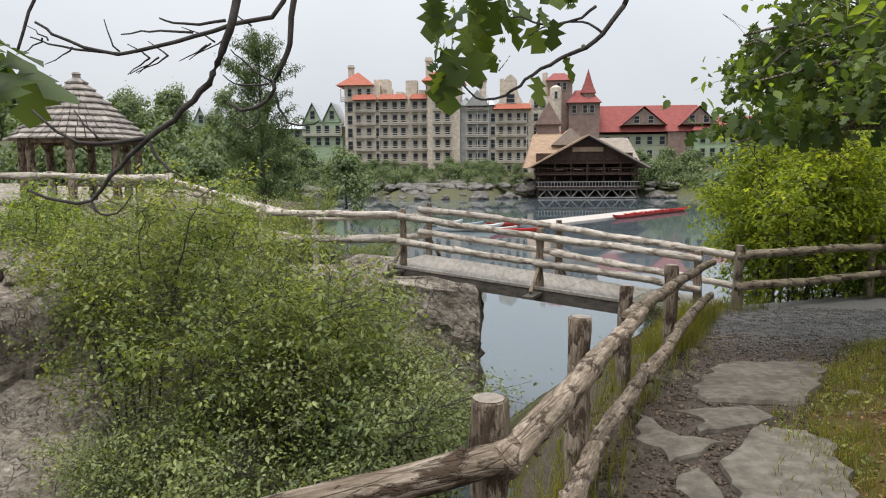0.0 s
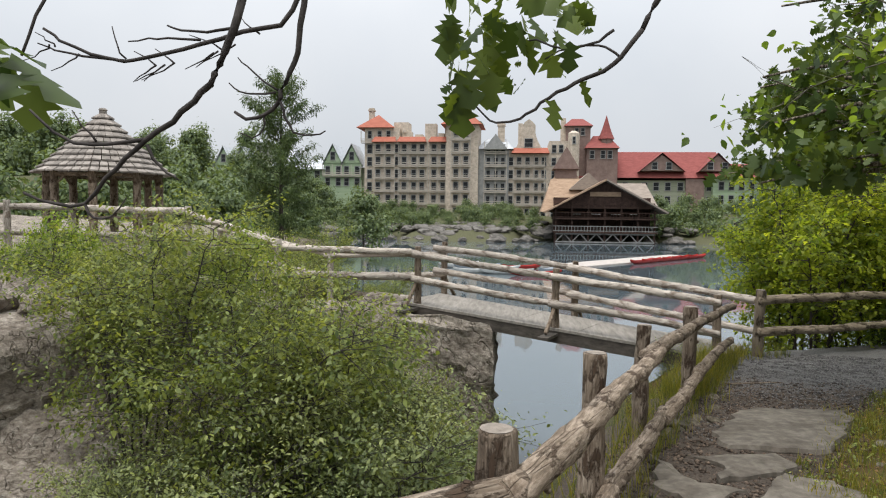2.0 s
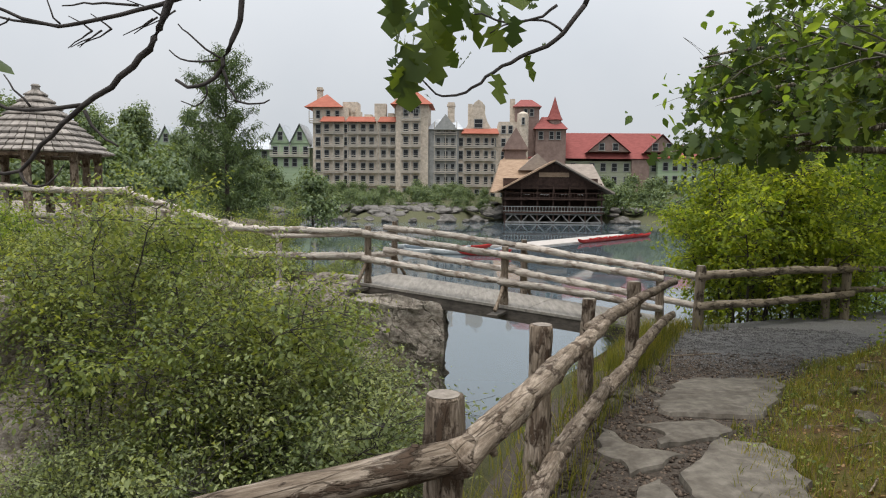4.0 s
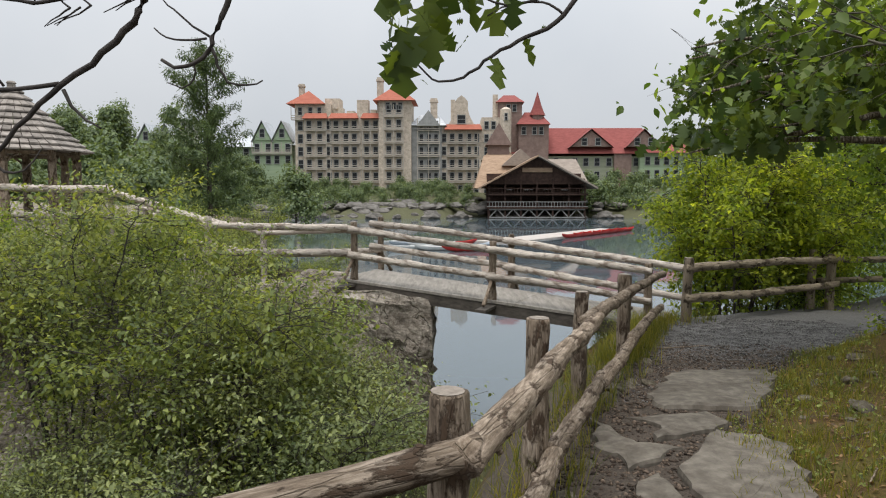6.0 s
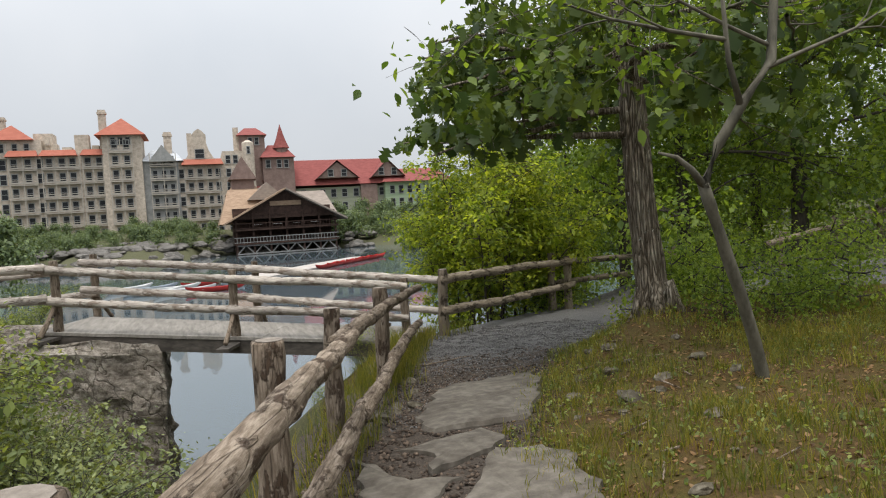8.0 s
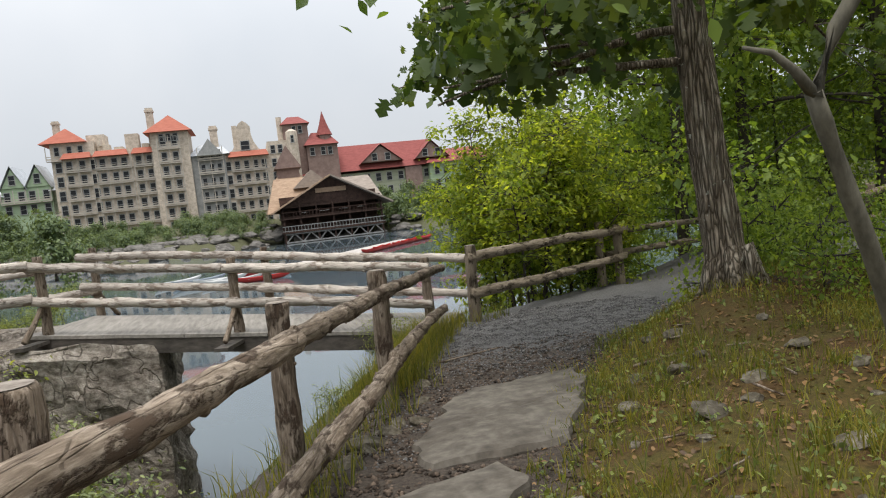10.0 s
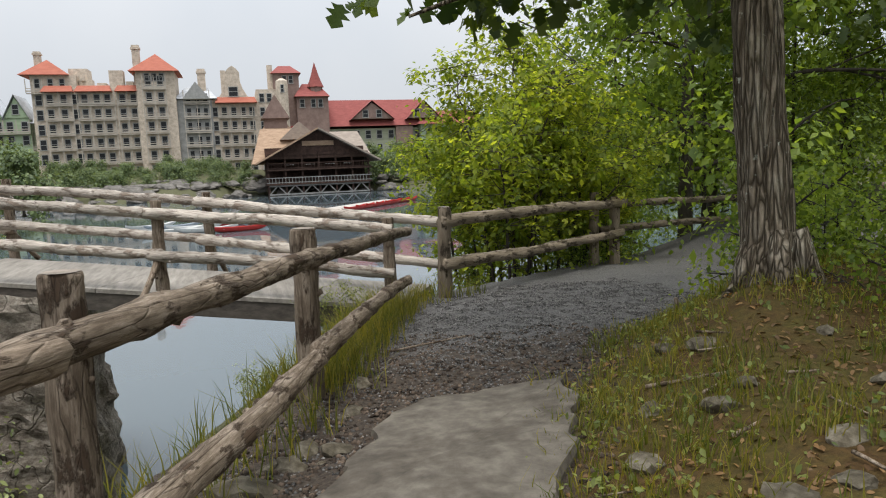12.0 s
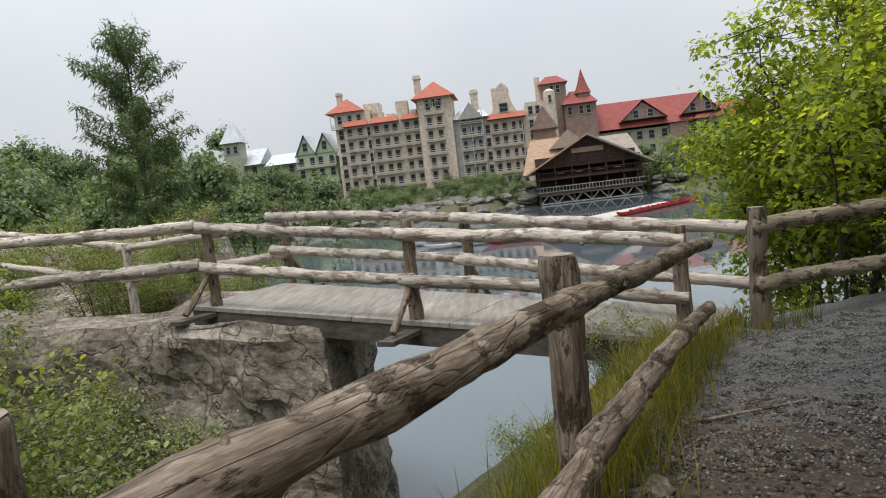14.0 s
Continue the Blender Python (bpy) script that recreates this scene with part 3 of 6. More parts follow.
def build_rock():
    pts = []
    for (ax, ay, az), (bx, by, bz) in zip(RIM, RIM[1:]):
        n = max(2, int(math.hypot(bx - ax, by - ay) / (0.1 if by < 20 and bx > -10 else 0.6)))
        pts += [(ax + (bx - ax) * k / n, ay + (by - ay) * k / n, az + (bz - az) * k / n) for k in range(n)]
    cx, cy = -20.0, 16.5
    turn = {}
    for i, (x, y, z) in enumerate(pts):
        a, b = pts[max(0, i - 6)], pts[min(len(pts) - 1, i + 6)]
        dx, dy = b[0] - a[0], b[1] - a[1]
        h = math.hypot(dx, dy) or 1.0
        turn[(x, y)] = (dy / h, -dx / h)
    rows = []
    depth = [0, 0.03, 0.07] + [0.14 + 0.115 * k for k in range(40)]
    for r in (0.0, 0.35, 0.6, 0.78, 0.88, 0.94, 0.97, 0.985, 0.995):
        row = []
        for x, y, z in pts:
            px, py = cx + (x - cx) * r, cy + (y - cy) * r
            base = 1.25 if px < -7 else 0.3
            h = z * r ** 3 + (1 - r ** 3) * base - 0.9 * smooth01((py - 15.6) / 2.0) * smooth01((px + 11) / 2) * smooth01((-3.0 - px) / 1.5)
            row.append((px, py, h + 0.10 * fbm(px, py, 1, 0.7) + 0.05 * noise.cell(Vector((px * 0.7, py * 1.4, 2))) * r))
        rows.append(row)
    for d in depth:
        row = []
        for x, y, z in pts:
            ox, oy = turn[(x, y)]
            k = 1.0
            ledge = 0.10 * noise.cell(Vector((x * 0.55 + 0.25 * d, y * 0.55, (z - d) * 1.1))) + 0.11 * noise.cell(Vector((x * 1.7 + 0.3 * fbm(x, y, d, 2), y * 1.7, (z - d) * 2.6))) + 0.2 * fbm(x, y, (z - d) * 0.7, 1.1) + 0.09 * fbm(x, y, d, 5.0)
            out = (0.05 * d if y < 20 else 0.3 * d) + max(0.0, 0.12 + 0.45 * ledge) * smooth01(d / 0.2)
            if -1.6 < x and y < 17:
                out -= 0.12 * smooth01(d / 2.0) * smooth01((x + 1.6) / 1.2)
            row.append((x + ox * k * out, y + oy * k * out, z - d + 0.05 * fbm(x, y, d, 2)))
        rows.append(row)
    n = len(pts)
    f = [(a * n + i, (a + 1) * n + i, (a + 1) * n + i + 1, a * n + i + 1) for a in range(len(rows) - 1) for i in range(n - 1)]
    ob = ob_mesh("rock_cliff", [p for r in rows for p in r], f, "rock")
    return tagged(ob, "weathered grey conglomerate cliff with ledges above the lake", "rock", kind="structure")


build_rock()


def gap_height(x, y):
    """The broken rock floor of the gap, rising towards the cliff."""
    z = -2.75 + 0.33 * max(0.0, -x - 2) + 0.14 * (y - 9) - 1.6 * smooth01((x + 1.3) / 1.2) - 0.9 * smooth01((7 - y) / 2)
    u, w = x + 0.5 * fbm(x, y, 7, 0.6), y + 0.5 * fbm(y, x, 9, 0.6)
    return min(z, 0.1) + 0.3 * noise.cell(Vector((u * 0.8, w * 0.8, 3))) + 0.14 * noise.cell(Vector((u * 2.1, w * 2.1, 5))) + 0.22 * fbm(x, y, 2, 0.8) + 0.05 * fbm(x, y, 4, 4)


def build_gap():
    xs, ys = np.arange(-13.0, 0.3, 0.14), np.arange(4.6, 14.2, 0.14)
    k = len(xs)
    v = [(x, y, gap_height(x, y)) for y in ys for x in xs]
    f = [(j * k + i, j * k + i + 1, (j + 1) * k + i + 1, (j + 1) * k + i) for j in range(len(ys) - 1) for i in range(k - 1)]
    ob = ob_mesh("rock_floor", v, f, "rock")
    return tagged(ob, "broken pale grey rock ledges in the gap below the path", "rock", kind="structure")


build_gap()

# ---- log fences ----


def log_fence(label, posts, rails, mat, r=0.08, rail_r=0.075, group=""):
    """posts: (x, y, ground z, top z[, lean]); rails: pairs of points."""
    e = thing("log_fence", label, "fence", (posts[0][0], posts[0][1], posts[0][2]), group)
    off = Vector(e.location)
    for x, y, z0, z1, *k in posts:
        rr = k[0] if k else r
        log_part("post", Vector((x, y, z0 - 0.25)) - off, Vector((x + 0.02, y - 0.01, z1)) - off, rr * 1.06, rr * 0.97, mat, e, 0.008, 2, "1")
    for a, b, *k in rails:
        rr = k[0] if k else rail_r
        log_part("rail", Vector(a) - off, Vector(b) - off, rr * 1.08, rr * 0.94, mat, e, 0.03, 8)
    return e


log_fence("rustic fence of peeled weathered logs along the path edge",
          [(-1.5, 2.0, 0.3, 1.5), (0.354, 2.88, 0.2, 1.5, 0.067), (0.879, 4.832, 0.1, 1.375, 0.072), (1.513, 6.88, 0.0, 1.235, 0.066), (2.407, 8.92, -0.1, 1.15, 0.078)],
          [((-1.75, 1.84, 1.2), (0.475, 2.82, 1.325), 0.057), ((0.43, 2.74, 1.33), (1.6, 6.45, 1.07), 0.057), ((1.44, 6.2, 1.085), (3.83, 12.0, 0.79), 0.056),
           ((-1.75, 1.86, 0.75), (0.52, 2.95, 0.74), 0.062), ((0.44, 2.84, 0.76), (1.06, 5.05, 0.5), 0.062), ((0.98, 4.8, 0.54), (1.74, 6.9, 0.46), 0.062), ((1.66, 6.6, 0.47), (2.54, 8.9, 0.38), 0.062), ((2.44, 8.6, 0.42), (3.82, 12.05, 0.22), 0.062)], "log", 0.08)
log_fence("rustic log fence with two rails round the gravel bend",
          [(4.39, 12.53, -0.12, 1.0, 0.085), (7.9, 15.2, -0.38, 0.93, 0.085), (8.25, 15.1, -0.38, 0.84, 0.09), (12.61, 17.0, -0.38, 0.72, 0.085)],
          [((4.35, 12.46, 0.83), (8.4, 15.08, 0.72), 0.072), ((4.35, 12.46, 0.3), (8.4, 15.08, 0.22), 0.07), ((8.1, 15.3, 0.72), (12.8, 17.05, 0.55), 0.065), ((8.1, 15.3, 0.25), (12.8, 17.05, 0.08), 0.065)], "log_dark")
log_fence("grey log fence beyond the tree under the woods",
          [(12.9, 13.6, 0.1, 1.1), (15.2, 14.2, 0.3, 1.35), (17.6, 14.9, 0.4, 1.55)],
          [((12.3, 13.4, 0.85), (15.3, 14.1, 1.12), 0.065), ((15.1, 14.2, 1.12), (18.0, 14.95, 1.38), 0.065), ((12.3, 13.4, 0.4), (15.3, 14.1, 0.6), 0.06), ((15.1, 14.2, 0.6), (18.0, 14.95, 0.85), 0.06)], "log")
log_fence("silvery log fence on the rim of the rock",
          [(-4.5, 13.98, 0.2, 1.66), (-6.7, 14.5, 0.9, 2.3), (-9.3, 14.4, 1.0, 2.35), (-10.75, 14.3, 1.0, 2.4)],
          [((-1.8, 14.32, 1.42), (-4.6, 13.95, 1.5), 0.07), ((-1.8, 14.32, 0.92), (-4.6, 13.95, 0.95), 0.075), ((-4.3, 14.05, 1.5), (-6.8, 14.45, 2.2), 0.07), ((-4.3, 14.05, 0.95), (-6.8, 14.45, 1.65), 0.07),
           ((-6.6, 14.45, 2.2), (-9.4, 14.35, 2.27), 0.07), ((-6.6, 14.45, 1.66), (-9.4, 14.35, 1.7), 0.07), ((-9.2, 14.4, 2.25), (-14.5, 14.2, 2.2), 0.07), ((-9.2, 14.4, 1.7), (-14.5, 14.2, 1.65), 0.07)], "log_pale", 0.075)
log_fence("silvery log fence along the back of the rock",
          [(-4.15, 16.6, 0.1, 1.25), (-7.4, 17.6, 0.9, 2.0)],
          [((-1.3, 16.3, 1.28), (-4.3, 16.6, 1.17), 0.06), ((-1.3, 16.3, 0.8), (-4.3, 16.6, 0.65), 0.06), ((-4.0, 16.55, 1.17), (-7.6, 17.6, 1.75), 0.06), ((-4.0, 16.55, 0.65), (-7.6, 17.6, 1.2), 0.06)], "log_pale", 0.07)

# ---- footbridge ----


def footbridge():
    e = thing("footbridge", "rustic log footbridge with grey plank deck over the gap", "bridge", (-1.72, 14.4, 0.2))
    off = Vector(e.location)
    a0, a1, b0, b1 = Vector((-2.0, 14.35, 0.40)), Vector((3.75, 12.2, -0.1)), Vector((-1.45, 16.35, 0.36)), Vector((4.5, 13.55, -0.13))
    n = 5
    for i in range(n):
        u0, u1 = i / n, (i + 0.992) / n
        q = [a0.lerp(a1, u0), a0.lerp(a1, u1), b0.lerp(b1, u1), b0.lerp(b1, u0)]
        q = [p - off + Vector((0, 0, 0.006 * noise.noise(Vector((i * 3.3, k, 0))))) for k, p in enumerate(q)]
        v = q + [p - Vector((0, 0, 0.05)) for p in q]
        ob_mesh("plank", v, [(0, 1, 2, 3), (7, 6, 5, 4), (0, 4, 5, 1), (1, 5, 6, 2), (2, 6, 7, 3), (3, 7, 4, 0)], "plank", e)
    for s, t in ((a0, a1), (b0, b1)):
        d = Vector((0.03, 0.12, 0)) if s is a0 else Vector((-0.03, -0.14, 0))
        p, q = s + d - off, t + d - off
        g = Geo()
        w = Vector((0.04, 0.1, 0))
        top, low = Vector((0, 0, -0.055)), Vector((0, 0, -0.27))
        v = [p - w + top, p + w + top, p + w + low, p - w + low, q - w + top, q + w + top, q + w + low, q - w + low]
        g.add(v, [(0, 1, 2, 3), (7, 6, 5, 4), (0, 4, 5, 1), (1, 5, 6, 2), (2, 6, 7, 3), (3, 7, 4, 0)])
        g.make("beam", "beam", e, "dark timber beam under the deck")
    spots = [(-1.67, 14.37, 0.38, 1.54, -1), (1.07, 13.34, 0.12, 1.227, -1), (3.66, 12.3, -0.4, 0.93, 0), (-1.36, 16.4, 0.3, 1.56, 1), (1.56, 15.15, -0.02, 1.25, 1)]
    for x, y, z0, z1, out in spots:
        log_part("post", Vector((x, y, z0 - 0.1)) - off, Vector((x, y, z1)) - off, 0.075, 0.068, "log", e, 0.006, 2, "1", 10)
        if out:
            w = Vector((0.37, 0.93, 0)) * out
            p = Vector((x, y, z0))
            log_part("brace", p + w * 0.52 + Vector((0, 0, -0.03)) - off, p + Vector((0, 0, 0.42)) + w * 0.05 - off, 0.04, 0.035, "log", e, 0.01, 1, "", 8)
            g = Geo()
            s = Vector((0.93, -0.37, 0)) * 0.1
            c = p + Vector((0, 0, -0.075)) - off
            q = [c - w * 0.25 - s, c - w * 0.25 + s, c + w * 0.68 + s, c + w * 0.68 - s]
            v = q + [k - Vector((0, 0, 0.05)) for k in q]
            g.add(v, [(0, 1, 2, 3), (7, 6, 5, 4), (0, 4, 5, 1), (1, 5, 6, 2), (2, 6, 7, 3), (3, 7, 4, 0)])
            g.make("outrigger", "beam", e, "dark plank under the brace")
    for a, b in (((-1.85, 14.36, 1.40), (1.1, 13.25, 1.06)), ((0.95, 13.3, 1.08), (3.7, 12.22, 0.80)), ((-1.85, 14.36, 0.9), (1.1, 13.25, 0.58)), ((0.95, 13.3, 0.58), (3.7, 12.22, 0.28)),
                 ((-1.6, 16.33, 1.42), (1.62, 15.0, 1.1)), ((1.4, 15.1, 1.12), (4.5, 12.5, 0.80)), ((-1.6, 16.33, 0.9), (1.62, 15.0, 0.57)), ((1.4, 15.1, 0.57), (4.5, 12.5, 0.27))):
        log_part("rail", Vector(a) - off, Vector(b) - off, 0.072, 0.062, "log_pale", e, 0.03, 5, "01", 10)
    return e


footbridge()

# ---- gazebo ----


def gazebo():
    e = thing("gazebo", "rustic gazebo with weathered grey shingle roof on log posts", "gazebo", (-13.5, 22.0, 1.2))
    n, tiers = 8, 10
    rad = [2.1 * (1 - k / 10) + 0.1 for k in range(11)]
    hgt = [2.2 + 2.05 * (k / 10) ** 1.08 for k in range(11)]
    rng = random.Random(5)
    for t in range(tiers):
        for k in range(n):
            w0, w1 = 2 * math.pi * (k + 0.5) / n, 2 * math.pi * (k + 1.5) / n
            strips = max(1, 6 - t // 2)
            for i in range(strips):
                u0, u1 = i / strips + 0.01, (i + 1) / strips - 0.01

                def at(u, r, z):
                    a, b = Vector((math.cos(w0), math.sin(w0), 0)), Vector((math.cos(w1), math.sin(w1), 0))
                    p = a.lerp(b, u) * r
                    return Vector((p.x, p.y, z))
                j = rng.uniform(-0.02, 0.02)
                lo, hi = rad[t] + 0.04 + j, rad[t + 1] - 0.04
                q = [at(u0, lo, hgt[t] + 0.03), at(u1, lo, hgt[t] + 0.03), at(u1, hi, hgt[t + 1] - 0.01), at(u0, hi, hgt[t + 1] - 0.01)]
                v = q + [p - Vector((0, 0, 0.045)) for p in q]
                ob_mesh("shingle", v, [(0, 1, 2, 3), (7, 6, 5, 4), (0, 4, 5, 1), (1, 5, 6, 2), (2, 6, 7, 3), (3, 7, 4, 0)], "shingle", e)
    g = Geo()
    g.add(*tube([(0, 0, 4.1), (0, 0, 4.3), (0, 0, 4.32), (0, 0, 4.38)], [0.13, 0.12, 0.15, 0.1], 8))
    g.make("finial", "shingle", e)
    for k in range(8):
        w = 2 * math.pi * (k + 0.5) / 8
        c = Vector((math.cos(w), math.sin(w), 0))
        log_part("post", c * 1.7 - Vector((0, 0, 0.3)), c * 1.7 + Vector((0, 0, 2.25)), 0.14, 0.12, "log", e, 0.02, 3, "", 10)
        c2 = Vector((math.cos(w + math.pi / 4), math.sin(w + math.pi / 4), 0))
        log_part("eave_log", c * 1.72 + Vector((0, 0, 2.12)), c2 * 1.72 + Vector((0, 0, 2.12)), 0.06, 0.06, "log", e, 0.01, 1, "", 8)
        log_part("brace", c * 1.68 + Vector((0, 0, 1.75)), c.lerp(c2, 0.3) * 1.7 + Vector((0, 0, 2.1)), 0.04, 0.035, "log", e, 0.02, 1, "", 6)
        if k not in (1, 5):
            log_part("rail", c * 1.7 + Vector((0, 0, 0.75)), c2 * 1.7 + Vector((0, 0, 0.75)), 0.05, 0.05, "log", e, 0.02, 2, "", 8)
    return e


gazebo()

# ---- hotel across the lake ----


def hx(u):
    """Along the facade: metres from its western tower."""
    return -43.9 + u


WIN = {}


def window_kit(w, h):
    """A frame mesh with sill and a recessed dark pane, shared by all windows of one size."""
    key = (round(w, 2), round(h, 2))
    if key not in WIN:
        g = Geo()
        t = 0.16
        g.box(-w / 2 - t, -w / 2, -0.08, 0.1, 0, h).box(w / 2, w / 2 + t, -0.08, 0.1, 0, h).box(-w / 2 - t, w / 2 + t, -0.08, 0.1, h, h + t).box(-w / 2 - t - 0.1, w / 2 + t + 0.1, -0.16, 0.1, -t, 0).box(-w / 2, w / 2, -0.02, 0.05, h * 0.5 - 0.05, h * 0.5 + 0.05)
        f = bpy.data.meshes.new("window")
        f.from_pydata(g.v, [], g.f)
        f.materials.append(M["grey_wood"])
        p = Geo().box(-w / 2, w / 2, 0.0, 0.02, 0, h)
        q = bpy.data.meshes.new("pane")
        q.from_pydata(p.v, [], p.f)
        q.materials.append(M["glass"])
        WIN[key] = (f, q)
    return WIN[key]


def windows(parent, xs, zs, y, w=1.1, h=1.9):
    w, h = w * 0.98, h * 1.05
    f, q = window_kit(w, h)
    for z in zs:
        for x in xs:
            k = shared("window", f, pose(x, y - 0.03, z), parent)
            shared("pane", q, pose(0, 0, 0), k)


def balcony(parent, x0, x1, y, z, mat="balcony"):
    b = Geo().box(x0, x1, y - 0.95, y, z - 0.2, z).make("balcony", mat, parent)
    Geo().box(x0, x1, y - 0.95, y - 0.85, z + 0.85, z + 1.02).make("handrail", mat, b)
    Geo().box(x0, x1, y - 0.93, y - 0.89, z + 0.2, z + 0.55).make("lower_rail", mat, b)
    n = max(2, int((x1 - x0) / 2.6))
    for k in range(n + 1):
        x = x0 + (x1 - x0) * k / n
        Geo().box(x - 0.09, x + 0.09, y - 0.97, y - 0.84, z, z + 3.1).make("post", mat, b)
    return b


def hotel():
    e = thing("hotel", "huge stone and timber lakeside hotel with red tiled roofs and towers", "hotel", (0, 180, 1.0))
    S = 3.36

    def block(x0, x1, y, z1, mat, depth=14, z0=-1.0):
        return Geo().box(hx(x0), hx(x1), y, y + depth, z0, z1).make("wall", mat, e)

    # main stone block
    block(4.2, 24.2, 0, 21.0, "stone_wall")
    floors = [0.4 + S * k for k in range(6)]
    for z in floors[1:]:
        balcony(e, hx(4.6), hx(10.2), 0, z)
        balcony(e, hx(11.2), hx(19.0), 0, z)
        balcony(e, hx(19.6), hx(23.8), 0, z)
    windows(e, [hx(u) for u in (5.5, 8.3, 10.7, 12.6, 15.2, 17.4, 20.6, 23.0)], [z + 0.4 for z in floors], 0)
    g = Geo()
    for x0, x1 in ((4.0, 10.6), (10.8, 18.6), (19.2, 24.3)):
        v = [(hx(x0), -1.7, 20.2), (hx(x1), -1.7, 20.2), (hx(x1 - 0.5), 0.3, 21.7), (hx(x0 + 0.5), 0.3, 21.7), (hx(x0), 0.1, 20.1), (hx(x1), 0.1, 20.1)]
        g.add(v, [(0, 1, 2, 3), (0, 4, 5, 1), (1, 5, 2), (0, 3, 4)])
    g.make("roof", "orange_tile", e, "narrow red tiled eave")
    g = Geo().box(hx(11.5), hx(14), 3, 6, 21, 23.4).box(hx(15), hx(17), 3, 6, 21, 22.6).box(hx(18), hx(21), 1, 4, 21, 25.2).box(hx(21.4), hx(23), 2, 5, 21, 22.8).box(hx(9), hx(13), 4, 9, 21, 26.0).box(hx(11.8), hx(12.6), 2, 3, 23, 24.4)
    g.make("chimney", "stone_wall", e)
    # western tower
    block(1.5, 11.0, 1.5, 24.2, "stone_wall", 9)
    Geo().hip(hx(-0.6), hx(9.6), 0.2, 10.5, 24.2, 28.2).make("roof", "orange_tile", e, "orange tiled pyramid roof")
    windows(e, [hx(2.9), hx(5.6), hx(8)], [21.4], 1.5, 0.9, 1.8)
    windows(e, [hx(2.9)], [4 + S * k for k in range(5)], 1.5, 1.2, 2.1)
    balcony(e, hx(0.7), hx(4.0), 1.5, 20.2)
    Geo().box(hx(1.6), hx(3.0), 6, 7.4, 24, 30.2).box(hx(1.4), hx(3.2), 5.8, 7.6, 29.4, 29.8).make("chimney", "stone_wall", e)
    # central tower
    block(24.0, 32.4, -1.6, 24.6, "stone_wall", 11)
    Geo().hip(hx(22.6), hx(33.6), -3.0, 10.4, 24.6, 29.4).make("roof", "orange_tile", e, "orange tiled pyramid roof")
    for z in floors[1:] + [20.6]:
        balcony(e, hx(25.4), hx(30.4), -1.6, z)
    windows(e, [hx(26.6), hx(29.2)], [z + 0.4 for z in floors] + [21.4], -1.6, 1.1, 2.0)
    windows(e, [hx(26.4), hx(28.0), hx(29.6)], [22.5], -1.65, 0.9, 1.5)
    Geo().box(hx(23.2), hx(24.8), 2, 3.6, 20, 31.2).box(hx(23.0), hx(25.0), 1.8, 3.8, 30.2, 30.7).make("chimney", "stone_wall", e)
    # grey timber block
    block(32.4, 40.3, -0.4, 18.4, "grey_wood")
    for z in floors[1:]:
        balcony(e, hx(34.0), hx(39.8), -0.4, z)
    windows(e, [hx(35.0), hx(37.0), hx(38.8)], [z + 0.4 for z in floors[:6]], -0.4, 0.9, 1.8)
    Geo().gable(hx(33.8), hx(40.0), -2.0, 8, 18.2, 22.2).make("gable", "grey_wood", e)
    Geo().hip(hx(31.9), hx(41.6), -1.0, 14, 18.4, 21.8, 5).make("roof", "grey_roof", e, "pale slate roof")
    Geo().box(hx(37.2), hx(39.0), 4, 6, 20, 26.0).box(hx(37.0), hx(39.2), 3.8, 6.2, 25.0, 25.5).box(hx(42.6), hx(43.8), 4, 5.4, 18, 25.6).make("chimney", "stone_wall", e)
    # second stone block with the curved gable
    block(40.3, 50.7, 0.2, 18.2, "stone_wall")
    for z in floors[1:5]:
        balcony(e, hx(41.6), hx(49.6), 0.2, z)
    windows(e, [hx(u) for u in (40.9, 43.0, 45.2, 47.4, 49.4)], [z + 0.4 for z in floors[:5]], 0.2, 1.0, 1.9)
    v = [(hx(41.0), -1.6, 17.3), (hx(50.8), -1.6, 17.3), (hx(50.3), 0.4, 18.8), (hx(41.5), 0.4, 18.8), (hx(41.0), 0.3, 17.2), (hx(50.8), 0.3, 17.2)]
    Geo().add(v, [(0, 1, 2, 3), (0, 4, 5, 1), (1, 5, 2), (0, 3, 4)]).make("roof", "orange_tile", e, "narrow red tiled eave")
    prof = [(-4.6, 18.2), (4.6, 18.2), (3.2, 19.0), (2.2, 20.8), (1.7, 22.6), (1.7, 24.6), (0.9, 25.6), (0, 26.2), (-0.9, 25.6), (-1.7, 24.6), (-1.7, 22.6), (-2.2, 20.8), (-3.2, 19.0)]
    v = [(hx(45.4) + a, 0.3, b) for a, b in prof] + [(hx(45.4) + a, 1.2, b) for a, b in prof]
    k = len(prof)
    Geo().add(v, [tuple(range(k)), tuple(range(2 * k - 1, k - 1, -1))] + [(i, i + k, (i + 1) % k + k, (i + 1) % k) for i in range(k)]).make("gable", "stone_wall", e, "curved stone gable")
    windows(e, [hx(45.4)], [19.0], 0.3, 2.0, 2.0)
    # linking stone block and round turret
    block(50.7, 55.6, 0.8, 20.6, "stone_wall")
    windows(e, [hx(52.0), hx(53.8)], [z + 0.4 for z in floors[:6]], 0.8, 1.0, 1.8)
    Geo().add(*tube([(hx(57.0), 1.0, -1), (hx(57.0), 1.0, 21.6), (hx(57.0), 1.0, 22.6), (hx(57.0), 1.0, 23.2)], [1.5, 1.5, 1.45, 0.5], 12)).make("turret", "stone_wall", e, "pale round stone turret")
    windows(e, [hx(57.0)], [19.8], -0.45, 0.6, 1.6)
    Geo().box(hx(53.9), hx(55.2), 6, 8, 18, 27.2).make("chimney", "stone_wall", e)
    # brown tower, spire and red-roofed wing
    block(55.2, 61.6, 5, 25.0, "brown_wall", 8)
